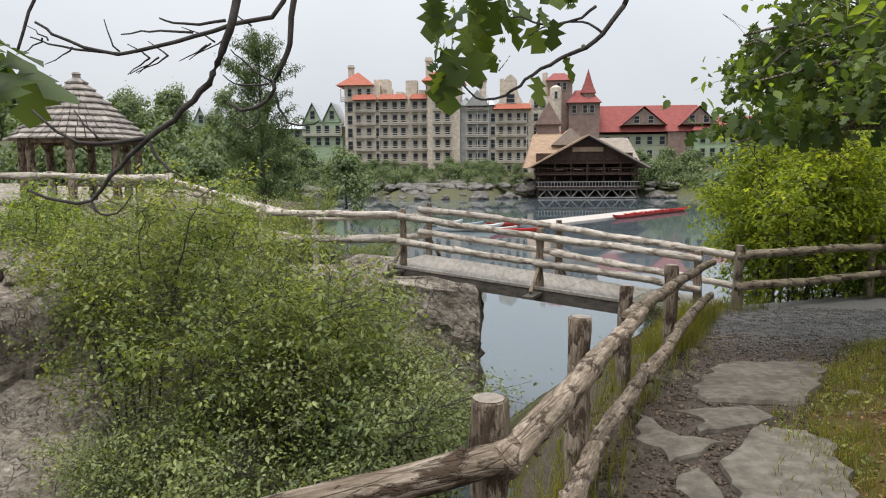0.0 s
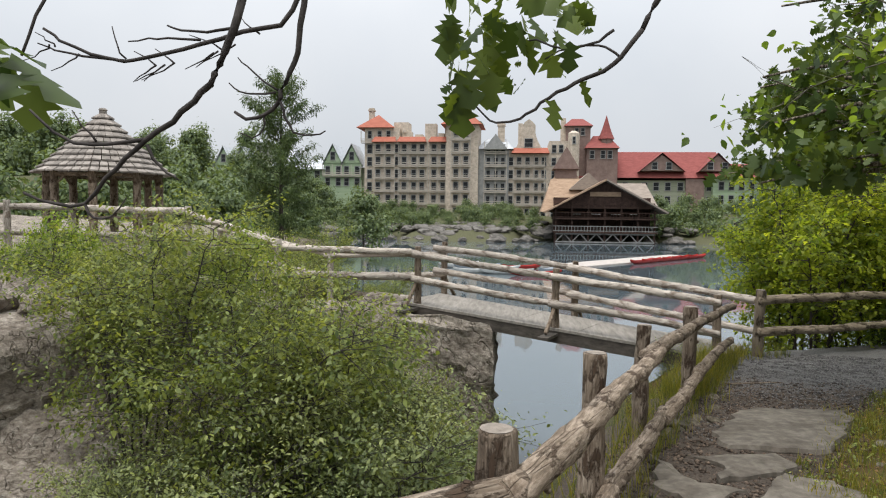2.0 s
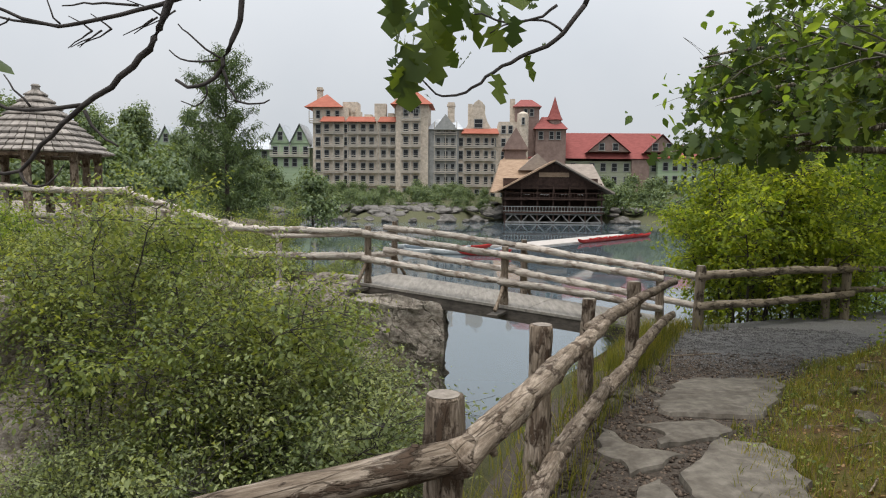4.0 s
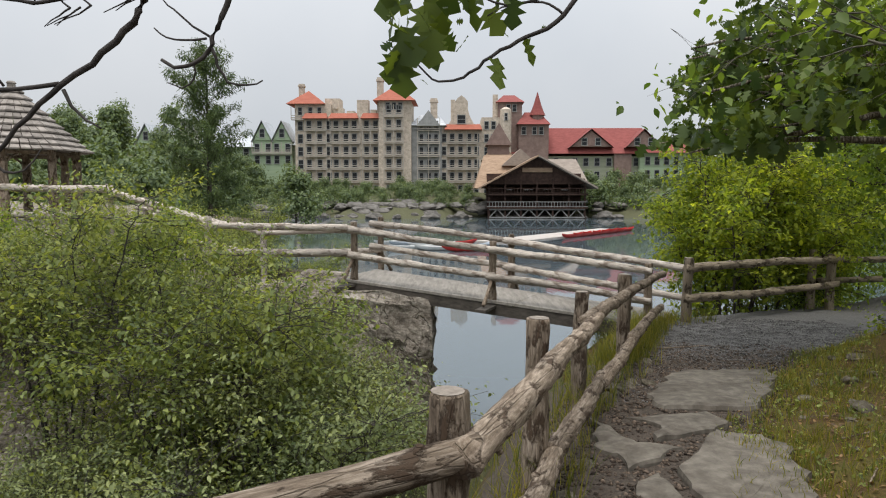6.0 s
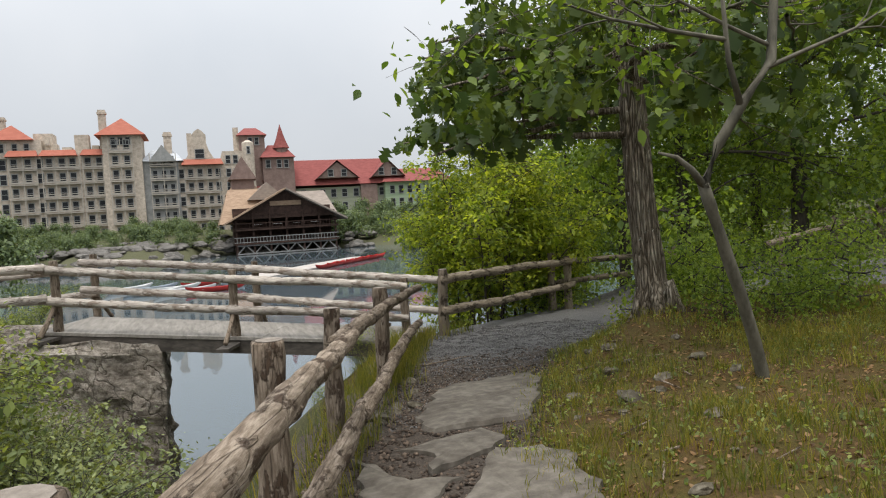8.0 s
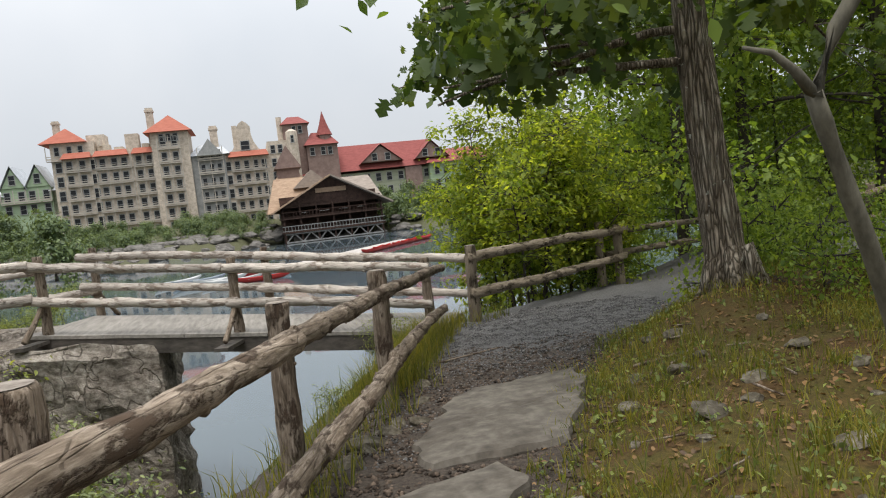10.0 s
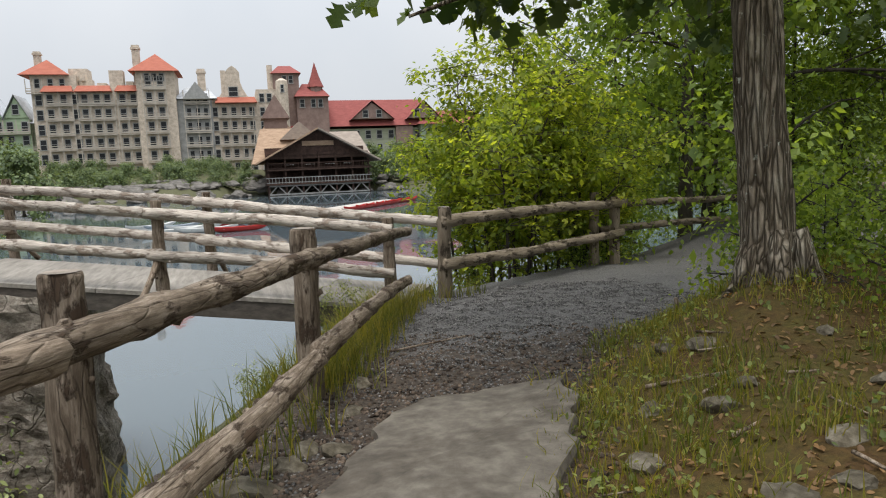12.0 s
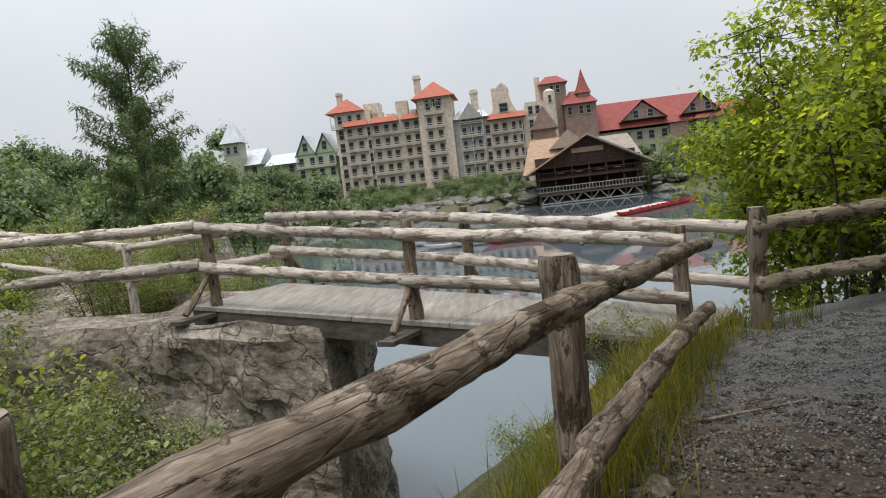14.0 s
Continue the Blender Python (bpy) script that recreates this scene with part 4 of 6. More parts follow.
    Geo().hip(hx(54.6), hx(62.2), 4.2, 13.8, 25.0, 27.4, 3).make("roof", "red_tile", e, "red tiled hipped roof")
    windows(e, [hx(58.0), hx(59.6)], [22.6], 5, 0.9, 1.7)
    block(60.6, 68.6, 3.5, 19.0, "brown_wall", 8)
    Geo().hip(hx(60.0), hx(69.0), 2.6, 12, 19.0, 22.6, 4).make("roof", "red_tile", e, "red tiled hipped roof")
    windows(e, [hx(62.0), hx(64.8), hx(66.6)], [16.4], 3.5, 1.0, 1.8)
    Geo().add(*tube([(hx(65.8), 6, 18), (hx(65.8), 6, 22.2)], [1.75, 1.75], 8)).make("turret", "brown_wall", e)
    Geo().add(*tube([(hx(65.8), 6, 21.6), (hx(65.8), 6, 23.2), (hx(65.8), 6, 24.6), (hx(65.8), 6, 27.9)], [2.2, 1.5, 1.0, 0.03], 8)).make("roof", "red_tile", e, "slender red spire")
    block(56.0, 95.0, 6, 10.8, "olive_wall", 12)
    g = Geo()
    v = [(hx(55.5), 4.6, 11.4), (hx(95.5), 4.6, 11.4), (hx(95.5), 12, 18.8), (hx(55.5), 12, 18.8), (hx(95.5), 19, 11.4), (hx(55.5), 19, 11.4)]
    g.add(v, [(0, 1, 2, 3), (3, 2, 4, 5), (1, 4, 2), (0, 3, 5), (0, 5, 4, 1)])
    g.make("roof", "red_tile", e, "long red tiled roof")
    for c, w in ((80.0, 11.0), (63.8, 6.0), (94, 9)):
        g = Geo().gable(hx(c - w / 2), hx(c + w / 2), 4.2, 11, 13.2, 17.4)
        g.make("dormer", "brown_wall", e)
        o = w / 2 + 0.5
        v = [(hx(c - o), 3.6, 12.9), (hx(c), 3.6, 17.9), (hx(c), 11, 17.9), (hx(c - o), 11, 12.9), (hx(c + o), 3.6, 12.9), (hx(c + o), 11, 12.9)]
        g = Geo().add(v, [(0, 1, 2, 3), (1, 4, 5, 2)]).make("roof", "red_tile", e)
        windows(e, [hx(c - 1.8), hx(c + 1.8)], [13.6], 4.2, 1.3, 1.7)
    windows(e, [hx(u) for u in (66, 68.4, 71, 76, 79, 82, 85.2, 90, 92.5)], [8.2], 6, 1.3, 1.9)
    windows(e, [hx(u) for u in (73, 76, 79, 82, 85.2, 90, 92.5)], [4.6, 1.0], 6, 1.3, 1.9)
    block(86.4, 91, 5.0, 11.2, "brown_wall", 8)
    block(93.0, 112, 4.0, 11.5, "green_wall", 12)
    Geo().hip(hx(92), hx(113), 2.6, 18, 11.5, 15.5, 14).make("roof", "red_tile", e)
    windows(e, [hx(u) for u in (95, 97.5, 100, 102.5, 105)], [8.4, 4.9, 1.4], 4.0, 1.2, 1.9)
    return e


hotel()


def green_house(x0, label, parts, z, y):
    e = thing("house", label, "house", (x0, y, z), "green houses on the hill")
    for kind, a, b, h, mat, roof in parts:
        if kind == "gables":
            Geo().box(a, b, 0, 10, -6, h).make("wall", mat, e)
            n = roof
            for k in range(n):
                p, q = a + (b - a) * k / n, a + (b - a) * (k + 1) / n
                Geo().gable(p + 0.2, q - 0.2, -0.3, 8, h, h + 4.6).make("gable", mat, e)
                c = (p + q) / 2
                v = [(p - 0.3, -0.9, h - 0.5), (c, -0.9, h + 5.2), (c, 9, h + 5.2), (p - 0.3, 9, h - 0.5), (q + 0.3, -0.9, h - 0.5), (q + 0.3, 9, h - 0.5)]
                Geo().add(v, [(0, 1, 2, 3), (1, 4, 5, 2)]).make("roof", "grey_roof", e)
                windows(e, [c], [h + 0.8], -0.3, 1.2, 2.0)
                windows(e, [c - 1.5, c + 1.5], [h - 3.0, h - 6.2], 0, 1.2, 1.9)
            balcony(e, a, b, 0, h - 3.6)
        else:
            Geo().box(a, b, 1, 10, -6, h).make("wall", mat, e)
            v = [(a - 0.6, -0.6, h - 0.3), (b + 0.6, -0.6, h - 0.3), (b + 0.6, 7, h + roof), (a - 0.6, 7, h + roof), (a - 0.6, 12, h), (b + 0.6, 12, h)]
            Geo().add(v, [(0, 1, 2, 3), (3, 2, 5, 4), (0, 4, 5, 1), (0, 3, 4), (1, 5, 2)]).make("roof", "grey_roof", e)
            n = max(1, int((b - a) / 3.2))
            windows(e, [a + (b - a) * (k + 0.5) / n for k in range(n)], [h - 2.6, h - 5.8], 1, 1.3, 1.8)
            balcony(e, a, b, 1, h - 6.6)
    return e


green_house(-54.5, "pale green gabled clapboard wing with grey roofs", [("gables", 0.0, 10.6, 6.5, "green_wall", 2), ("eave", -8.5, 0.0, 5.0, "green_wall", 3.0), ("eave", 10.6, 14.0, 5.5, "olive_wall", 2.5)], 9.5, 184)
green_house(-87.0, "pale green clapboard lodge with grey roof among trees", [("gables", 0.0, 11.0, 5.0, "green_wall", 2), ("eave", 11.0, 21.0, 5.0, "green_wall", 4.5)], 10.5, 186)


def lodge_turret():
    e = thing("turret_house", "grey shingled lodge turret with pointed roof", "turret", (-72, 186, 14))
    Geo().box(-2.2, 2.2, -2.2, 2.2, -8, 7.5).make("wall", "olive_wall", e)
    Geo().hip(-3, 3, -3, 3, 7.5, 14.0).make("roof", "grey_roof", e)
    windows(e, [-1, 1], [4.8], -2.2, 1.0, 1.6)
    return e


lodge_turret()


def boathouse():
    e = thing("boathouse", "dark timber lakeside pavilion with open galleries and tan shingle roof", "pavilion", (16.5, 138, -3.2))
    w = 9.6
    for x in np.linspace(-w, w, 7):
        for y in (0.3, 6.0):
            Geo().box(x - 0.16, x + 0.16, y - 0.16, y + 0.16, -1.5, 8.2 if abs(x) < 8 else 6.6).make("post", "dark_wood", e)
    for z in (2.3, 5.0):
        Geo().box(-w - 0.5, w + 0.5, -0.4, 12, z - 0.3, z).make("deck", "dark_wood", e)
        Geo().box(-w - 0.5, w + 0.5, -0.42, -0.3, z + 1.0, z + 1.14).box(-w - 0.5, w + 0.5, -0.42, -0.3, z + 0.12, z + 0.22).make("rail", "grey_timber" if z < 3 else "dark_wood", e)
        for x in np.arange(-w, w, 0.62):
            Geo().box(x - 0.05, x + 0.05, -0.4, -0.32, z, z + 1.05).make("baluster", "dark_wood" if z > 3 else "grey_timber", e)
    Geo().box(-w - 0.2, w + 0.2, 6.2, 12, 2.3, 9.2).make("wall", "dark_wood", e)
    Geo().box(-w, w, 0.2, 0.5, 7.6, 8.0).make("tie_beam", "dark_wood", e)
    xs = np.linspace(-w, w, 7)
    g = Geo()
    for a, b in zip(xs, xs[1:]):
        for p, q in ((a, (a + b) / 2), (b, (a + b) / 2)):
            v, f = tube([(p, 0.2, 0.2), (q, 0.2, 1.9)], [0.12, 0.12], 6)
            g.add(v, f)
    g.box(-w, w, 0.1, 0.35, 0.1, 0.35).box(-w, w, 0.1, 0.35, 1.7, 1.95)
    g.make("truss", "grey_timber", e, "grey timber cross bracing above the water")
    # gable front and roof
    Geo().gable(-w - 0.8, w + 0.8, 0.4, 0.8, 6.9, 12.2).make("gable", "dark_wood", e)
    Geo().box(-3.0, 3.0, 0.1, 0.42, 9.3, 10.2).make("sign_board", "tan_roof", e, "brown carved board in the gable")
    o = w + 2.2
    z0, z1 = 6.3, 12.7
    for s, mat in ((-1, "tan_roof"), (1, "pale_roof")):
        v = [(s * o, -1.8, z0), (0, -1.8, z1), (0, 16, z1), (s * o, 16, z0)]
        v += [(x, y, z - 0.35) for x, y, z in v]
        f = [(0, 1, 2, 3), (7, 6, 5, 4), (0, 4, 5, 1), (1, 5, 6, 2), (2, 6, 7, 3), (3, 7, 4, 0)]
        Geo().add(v, f).make("roof", mat, e)
    Geo().hip(-o - 0.6, -2, 6, 22, 6.2, 13.4, 6).make("roof", "tan_roof", e, "broad tan shingle side roof")
    Geo().hip(2, o + 0.4, 7, 22, 6.2, 12.6, 6).make("roof", "pale_roof", e)
    g = Geo().gable(-6.5, 1.5, 10, 22, 11.0, 14.6)
    g.make("roof", "pale_roof", e)
    for x, y in ((-5.5, 3), (-1.5, 2.5), (2.5, 3), (6, 2.6)):
        Geo().box(x - 0.9, x + 0.9, y - 0.5, y + 0.5, 5.75, 5.85).make("table", "white", e, "white-covered gallery table")
    # brown turret behind
    Geo().box(-9.0, -4.2, 20, 26, 8, 16.5).make("wall", "brown_wall", e)
    Geo().gable(-9.6, -3.6, 19, 27, 16.0, 21.0).make("roof", "brown_wall", e, "steep dark gabled turret roof")
    Geo().hip(-10.5, -2.5, 18.5, 27, 12.6, 16.4, 2).make("roof", "tan_roof", e)
    return e


boathouse()

# ---- dock and boats ----


def dock():
    e = thing("dock", "long pale board dock floating on the lake", "dock", (4.0, 72, -3.05))
    d = Vector((18.5, 25.5, 0))
    n = Vector((-d.y, d.x, 0)).normalized() * 2.1
    k = 34
    for i in range(k):
        p, q = d * (i / k), d * ((i + 0.96) / k)
        v = [p - n, q - n, q + n, p + n]
        v += [a - Vector((0, 0, 0.22)) for a in v]
        ob_mesh("board", v, [(0, 1, 2, 3), (7, 6, 5, 4), (0, 4, 5, 1), (1, 5, 6, 2), (2, 6, 7, 3), (3, 7, 4, 0)], "dock", e)
    return e


dock()


def canoe(label, mat):
    e = thing("canoe", label, "canoe", (0, 0, 0), "boats at the dock")
    n, v, f = 12, [], []
    for i in range(n + 1):
        u = i / n * 2 - 1
        w, lift = 0.45 * (1 - u * u) ** 0.6, 0.22 * abs(u) ** 3
        for a in range(7):
            t = a / 6 * math.pi
            v.append((u * 2.5, -w * math.cos(t), 0.42 + lift - (0.42 + lift * 0.4) * math.sin(t) * (0.35 + 0.65 * (1 - u ** 4))))
    for i in range(n):
        for a in range(6):
            f.append((i * 7 + a, (i + 1) * 7 + a, (i + 1) * 7 + a + 1, i * 7 + a + 1))
    ob_mesh("hull", v, f, mat, e, smooth=True)
    for x in (-1.1, 0.9):
        Geo().box(x - 0.12, x + 0.12, -0.36, 0.36, 0.3, 0.34).make("thwart", "dock", e)
    return e


red_canoe = canoe("red canoe moored beside the dock", "red")
white_boat = canoe("white rowing boat moored beside the dock", "white")
blue_boat = canoe("blue-grey rowing boat moored beside the dock", "blue_grey")
brng = random.Random(3)
dock_way = Vector((18.5, 25.5, 0))
side_way = Vector((25.5, -18.5, 0)).normalized()
for i in range(7):
    p = Vector((4, 72, -3.25)) + dock_way * (0.42 + 0.085 * i) + side_way * 2.8
    m = pose(p.x, p.y, p.z, 0, 0, 54 + brng.uniform(-4, 4))
    if i == 0:
        red_canoe.matrix_basis = m
    else:
        copy_thing(red_canoe, m)
spots = [(-2, 66, 20), (-4, 68, 30), (-1, 63, 10), (1.5, 62, 0), (-6, 70, 40), (3, 66, 60), (-3.5, 63.5, 15), (0.5, 69, 35)]
for i, (x, y, r) in enumerate(spots):
    src = (white_boat, blue_boat, white_boat, red_canoe)[i % 4]
    m = pose(x, y, -3.25, 0, 0, r + brng.uniform(-8, 8))
    if i < 2:
        src.matrix_basis = m
    else:
        copy_thing(src, m)

# ---- trees ----


def tree(name, label, at, height, radius, crown, leaf, bark, seed, lean=(0, 0), low=0.35, limbs=9, per=5, size=0.14, spread=0.7, depth=2, lobed=False, category="tree", group="", kids=3, droop=0.03, reach=None, within=99.0):
    """A tapered trunk with limbs and a crown of leaf clumps. reach: length of the lowest limbs."""
    rng = random.Random(seed)
    e = thing(name, label, category, at, group)
    trunk, rad = [], []
    n = max(8, int(height / 0.5))
    for i in range(n + 1):
        u = i / n
        trunk.append(Vector((lean[0] * u + 0.05 * height * 0.3 * noise.noise(Vector((u * 3, seed, 0))) * u, lean[1] * u + 0.05 * height * 0.3 * noise.noise(Vector((u * 3, 0, seed))) * u, -0.3 + (height + 0.3) * u)))
        rad.append(radius * (1 - 0.8 * u) * (1 + 0.55 * max(0.0, 1 - u * height / 0.45)))
    g = Geo()
    g.add(*tube(trunk, rad, 14, 0.18, seed))
    out, r = ([], []), reach or height * 0.34
    for k in range(limbs):
        u = low + (1 - low) * (k + rng.random()) / limbs
        i = min(n - 1, int(u * n))
        w = k * 2.4 + rng.uniform(-0.5, 0.5)
        d = Vector((math.cos(w), math.sin(w), 0.15 + 0.9 * u * rng.random()))
        grow(trunk[i], d, r * (1.15 - 0.75 * (u - low) / (1 - low)) * rng.uniform(0.8, 1.15), max(0.012, rad[i] * 0.42), depth, rng, spread, droop, out, kids)
    for pts, rd in out[0]:
        g.add(*tube(pts, rd, 6 if rd[0] > 0.03 else 4, 0, caps=False))
    g.make("trunk", bark, e, smooth=True)
    c = clumps(out[1], per, crown, np.random.default_rng(seed))
    c = c[np.hypot(c[:, 0] - lean[0] * 0.7, c[:, 1] - lean[1] * 0.7) < within - 0.12 * np.maximum(0, c[:, 2] - 2.5)]
    leaves("crown", c, size, leaf, e, seed, lobed=lobed, long=0.9, flat=0.45)
    return e


def stem_shrub(name, label, height, width, stems, leaf, bark, seed, size, per, crown, category, group, lean=(0, 0), radius=0.02):
    """Several arching stems from one foot, side twigs all along them and flat sprays of leaves on the twigs."""
    rng = random.Random(seed)
    e = thing(name, label, category, (0, 0, 0), group)
    sites = []
    for k in range(stems):
        g = Geo()
        w = 2.4 * k + rng.uniform(-0.4, 0.4)
        h, r = height * rng.uniform(0.62, 1.05), width * rng.uniform(0.35, 1.0)
        foot = Vector((0.12 * width * math.cos(w), 0.12 * width * math.sin(w), -0.25))
        tip = Vector((r * math.cos(w) + lean[0], r * math.sin(w) + lean[1], h))
        n = 12
        pts = [foot.lerp(tip, i / n) + Vector((0, 0, 0.22 * h * math.sin(math.pi * i / n))) + 0.09 * h * Vector((noise.noise(Vector((i * 0.5, k, seed))), noise.noise(Vector((k, i * 0.5, seed))), 0)) * (i / n) for i in range(n + 1)]
        g.add(*tube(pts, [radius * (1 - 0.82 * i / n) for i in range(n + 1)], 6, caps=False))
        for i in range(3, n + 1):
            for _ in range(3):
                d = Vector((rng.gauss(0, 1), rng.gauss(0, 1), rng.gauss(0.25, 0.35))).normalized()
                out = grow(pts[i], d, width * rng.uniform(0.22, 0.5), radius * 0.3, 1, rng, 0.8, 0.05, None, 3, 0.3)
                for p, rd in out[0]:
                    g.add(*tube(p, [max(0.002, q) for q in rd], 4, caps=False))
                sites += out[1]
        g.make("stem", bark, e, smooth=True)
    c = clumps(sites, per, crown, np.random.default_rng(seed)) + np.random.default_rng(seed + 1).normal(size=(len(sites) * per, 3)) * np.array((crown, crown, 0.0)) * 0.8
    leaves("foliage", c, size, leaf, e, seed, flat=0.62, oval=True)
    return e


# shade oak beside the path
def limb_tree(name, label, at, height, radius, lean, boughs, seed, leaf, bark, size, per, crown, depth=2, category="tree", floor=2.15):
    """A trunk whose boughs are given: (start height, way, length, radius)."""
    rng = random.Random(seed)
    e = thing(name, label, category, at)
    g = Geo()
    n = int(height / 0.3)
    pts = [Vector((lean[0] * k / n + 0.06 * noise.noise(Vector((k * 0.25, seed, 0))), lean[1] * k / n + 0.06 * noise.noise(Vector((0, k * 0.25, seed))), -0.3 + (height + 0.3) * k / n)) for k in range(n + 1)]
    rad = [radius * (1 - 0.7 * k / n) * (1 + 0.6 * max(0.0, 1 - (pts[k].z + 0.15) / 0.5)) for k in range(n + 1)]
    g.add(*tube(pts, rad, 18, 0.22, seed))
    for k in range(5):
        w = k * 1.26 + 0.4
        d = Vector((math.cos(w), math.sin(w), 0))
        g.add(*tube([d * radius * 0.6 + Vector((0, 0, 0.42)), d * radius * 1.15 + Vector((0, 0, 0.14)), d * radius * 1.75 + Vector((0, 0, -0.04)), d * radius * 2.3 + Vector((0, 0, -0.2))], [radius * 0.5, radius * 0.45, radius * 0.3, radius * 0.15], 7, 0.2, k))
    out = ([], [])
    for z, way, length, r in boughs:  # start height, way, length, radius
        k = min(n, int((z + 0.3) / (height + 0.3) * n))
        grow(pts[k], way, length, r, depth, rng, 0.75, 0.05, out, 4, 0.2)
    for p, rd in out[0]:
        if rd[0] < 0.03 and (p[-1][0] < -3.0 + 0.62 * min(3.0, max(0.0, p[-1][2] - 2.2)) or (p[-1][0] < -0.9 and p[-1][2] < 1.95 + 0.15 * max(0.0, p[-1][1]))):
            continue
        g.add(*tube(p, rd, 7 if rd[0] > 0.03 else 4, 0.1 if rd[0] > 0.03 else 0, caps=False))
    g.make("trunk", bark, e, smooth=True)
    c = clumps(out[1], per, crown, np.random.default_rng(seed))
    c = c[(c[:, 2] > floor) & (c[:, 0] > -2.9 + 0.62 * np.clip(c[:, 2] - 2.2, 0, 3)) & ((c[:, 0] > -0.9) | (c[:, 2] > 1.95 + 0.15 * np.maximum(0, c[:, 1])))]
    leaves("crown", c, size, leaf, e, seed, lobed=True, flat=0.35, droop=0.7)
    return e


limb_tree("oak_tree", "tall oak with furrowed grey-brown bark beside the path", (5.75, 8.6, 0.52), 10, 0.19, (-0.5, 0.4),
          [(2.5, (-1, 0.3, 0.12), 2.5, 0.05), (2.7, (-0.9, 0.5, 0.1), 2.4, 0.05), (2.9, (-1, 0.05, 0.15), 2.5, 0.05), (3.3, (-0.9, 0.35, 0.15), 2.5, 0.05), (3.6, (-1, 0.15, 0.2), 2.4, 0.05), (3.2, (-0.5, 0.9, 0.1), 2.2, 0.05), (3.4, (0.2, 1, 0.1), 2.4, 0.05), (4.2, (-0.8, 0.5, 0.25), 2.2, 0.05), (4.4, (0.9, 0.5, 0.2), 2.6, 0.05),
           (4.2, (0.9, -0.5, 0.35), 2.6, 0.05), (3.1, (1, 0.2, 0.2), 2.6, 0.05), (3.4, (0.7, -0.7, 0.2), 2.3, 0.05), (3.0, (-0.35, -0.8, 0.2), 1.9, 0.04), (3.6, (0.1, -1, 0.2), 2.0, 0.04), (3.5, (0.9, 0.7, 0.15), 2.5, 0.05), (5.2, (0, 1, 0.5), 2.6, 0.05), (4.6, (0.6, -0.6, 0.2), 2.4, 0.05), (4.8, (1, 0.1, 0.25), 2.6, 0.05), (5.6, (0.8, -0.2, 0.6), 2.4, 0.05)],
          4, "leaf_oak", "bark", 0.115, 9, 0.1)
# slim curved sapling
def sapling():
    e = thing("sapling", "slim crooked grey sapling with dark scarred foot", "sapling", (4.95, 6.1, 0.25))
    Geo().add(*tube([(0.02, 0, -0.2), (-0.06, -0.02, 0.15), (-0.18, -0.05, 0.5), (-0.36, -0.1, 0.94), (-0.5, -0.13, 1.25), (-0.66, -0.17, 1.6), (-0.74, -0.2, 1.76)], [0.085, 0.058, 0.05, 0.05, 0.05, 0.05, 0.046], 10, 0.25, 3)).make("trunk", "bark_grey", e, smooth=True)
    Geo().add(*tube([(-0.74, -0.2, 1.73), (-0.6, -0.22, 2.05), (-0.38, -0.25, 2.35), (-0.15, -0.3, 2.66), (-0.08, -0.3, 3.3), (0.2, -0.3, 4.4)], [0.046, 0.042, 0.04, 0.036, 0.03, 0.02], 8, 0.2, 5)).make("branch", "bark_grey", e, smooth=True)
    Geo().add(*tube([(-0.74, -0.2, 1.74), (-0.84, -0.2, 1.86), (-0.97, -0.2, 1.96), (-1.1, -0.16, 2.0)], [0.032, 0.026, 0.018, 0.01], 8, 0.2, 5)).make("branch", "bark_grey", e, smooth=True)
    Geo().add(*tube([(-0.4, -0.25, 2.3), (-0.55, -0.3, 2.65), (-0.6, -0.3, 3.3)], [0.03, 0.022, 0.014], 6)).make("branch", "bark_grey", e, smooth=True)
    g = Geo()
    rng = random.Random(8)
    out = ([], [])
    for p, d in (((0.1, -0.3, 3.6), (-1, 0.2, 0.2)), ((0.2, -0.3, 4.3), (0.6, 0.5, 0.6)), ((-0.5, -0.3, 3.2), (-1, 0.3, 0.3)), ((0.02, -0.3, 3.0), (1, 0.5, 0.2)), ((-0.2, -0.3, 2.6), (0.9, -0.1, 0.3)), ((0.2, -0.3, 4.4), (-0.4, 0.6, 0.8)), ((-0.1, -0.3, 2.75), (-1, 0.3, 0.25)), ((-0.57, -0.3, 2.8), (-1, 0.5, 0.3)), ((-0.08, -0.3, 3.2), (0.3, 0.9, 0.1)), ((0.1, -0.3, 3.9), (0.9, 0.1, 0.1)), ((0.1, -0.3, 3.7), (-0.2, 1, 0.1))):
        grow(p, d, 1.7, 0.02, 2, rng, 0.7, 0.02, out, 3)
    for pts, rd in out[0]:
        g.add(*tube(pts, rd, 4, 0, caps=False))
    tagged(g.make("fine_branching", "bark_grey", e, smooth=True), kind="stuff")
    leaves("crown", clumps(out[1], 6, 0.13, np.random.default_rng(2)), 0.095, "leaf_dark", e, 9, oval=True)
    return e


sapling()
# yellow-green maple behind the fence
maple = stem_shrub("maple_tree", "young yellow-green maple with several thin dark stems over the log fence", 4.7, 1.75, 8, "leaf_yellow", "bark_dark", 21, 0.1, 5, 0.075, "tree", "young maples by the fence", (-0.2, -0.1), 0.032)
maple.matrix_basis = pose(6.4, 15.4, -1.2)
for x, y, z, r, k in ((7.5, 15.9, -1.1, 70, 0.95), (6.1, 16.4, -1.6, 200, 0.85), (9.2, 17.2, -1.3, 300, 0.7)):
    copy_thing(maple, pose(x, y, z, 0, 0, r) @ Matrix.Scale(k, 4))

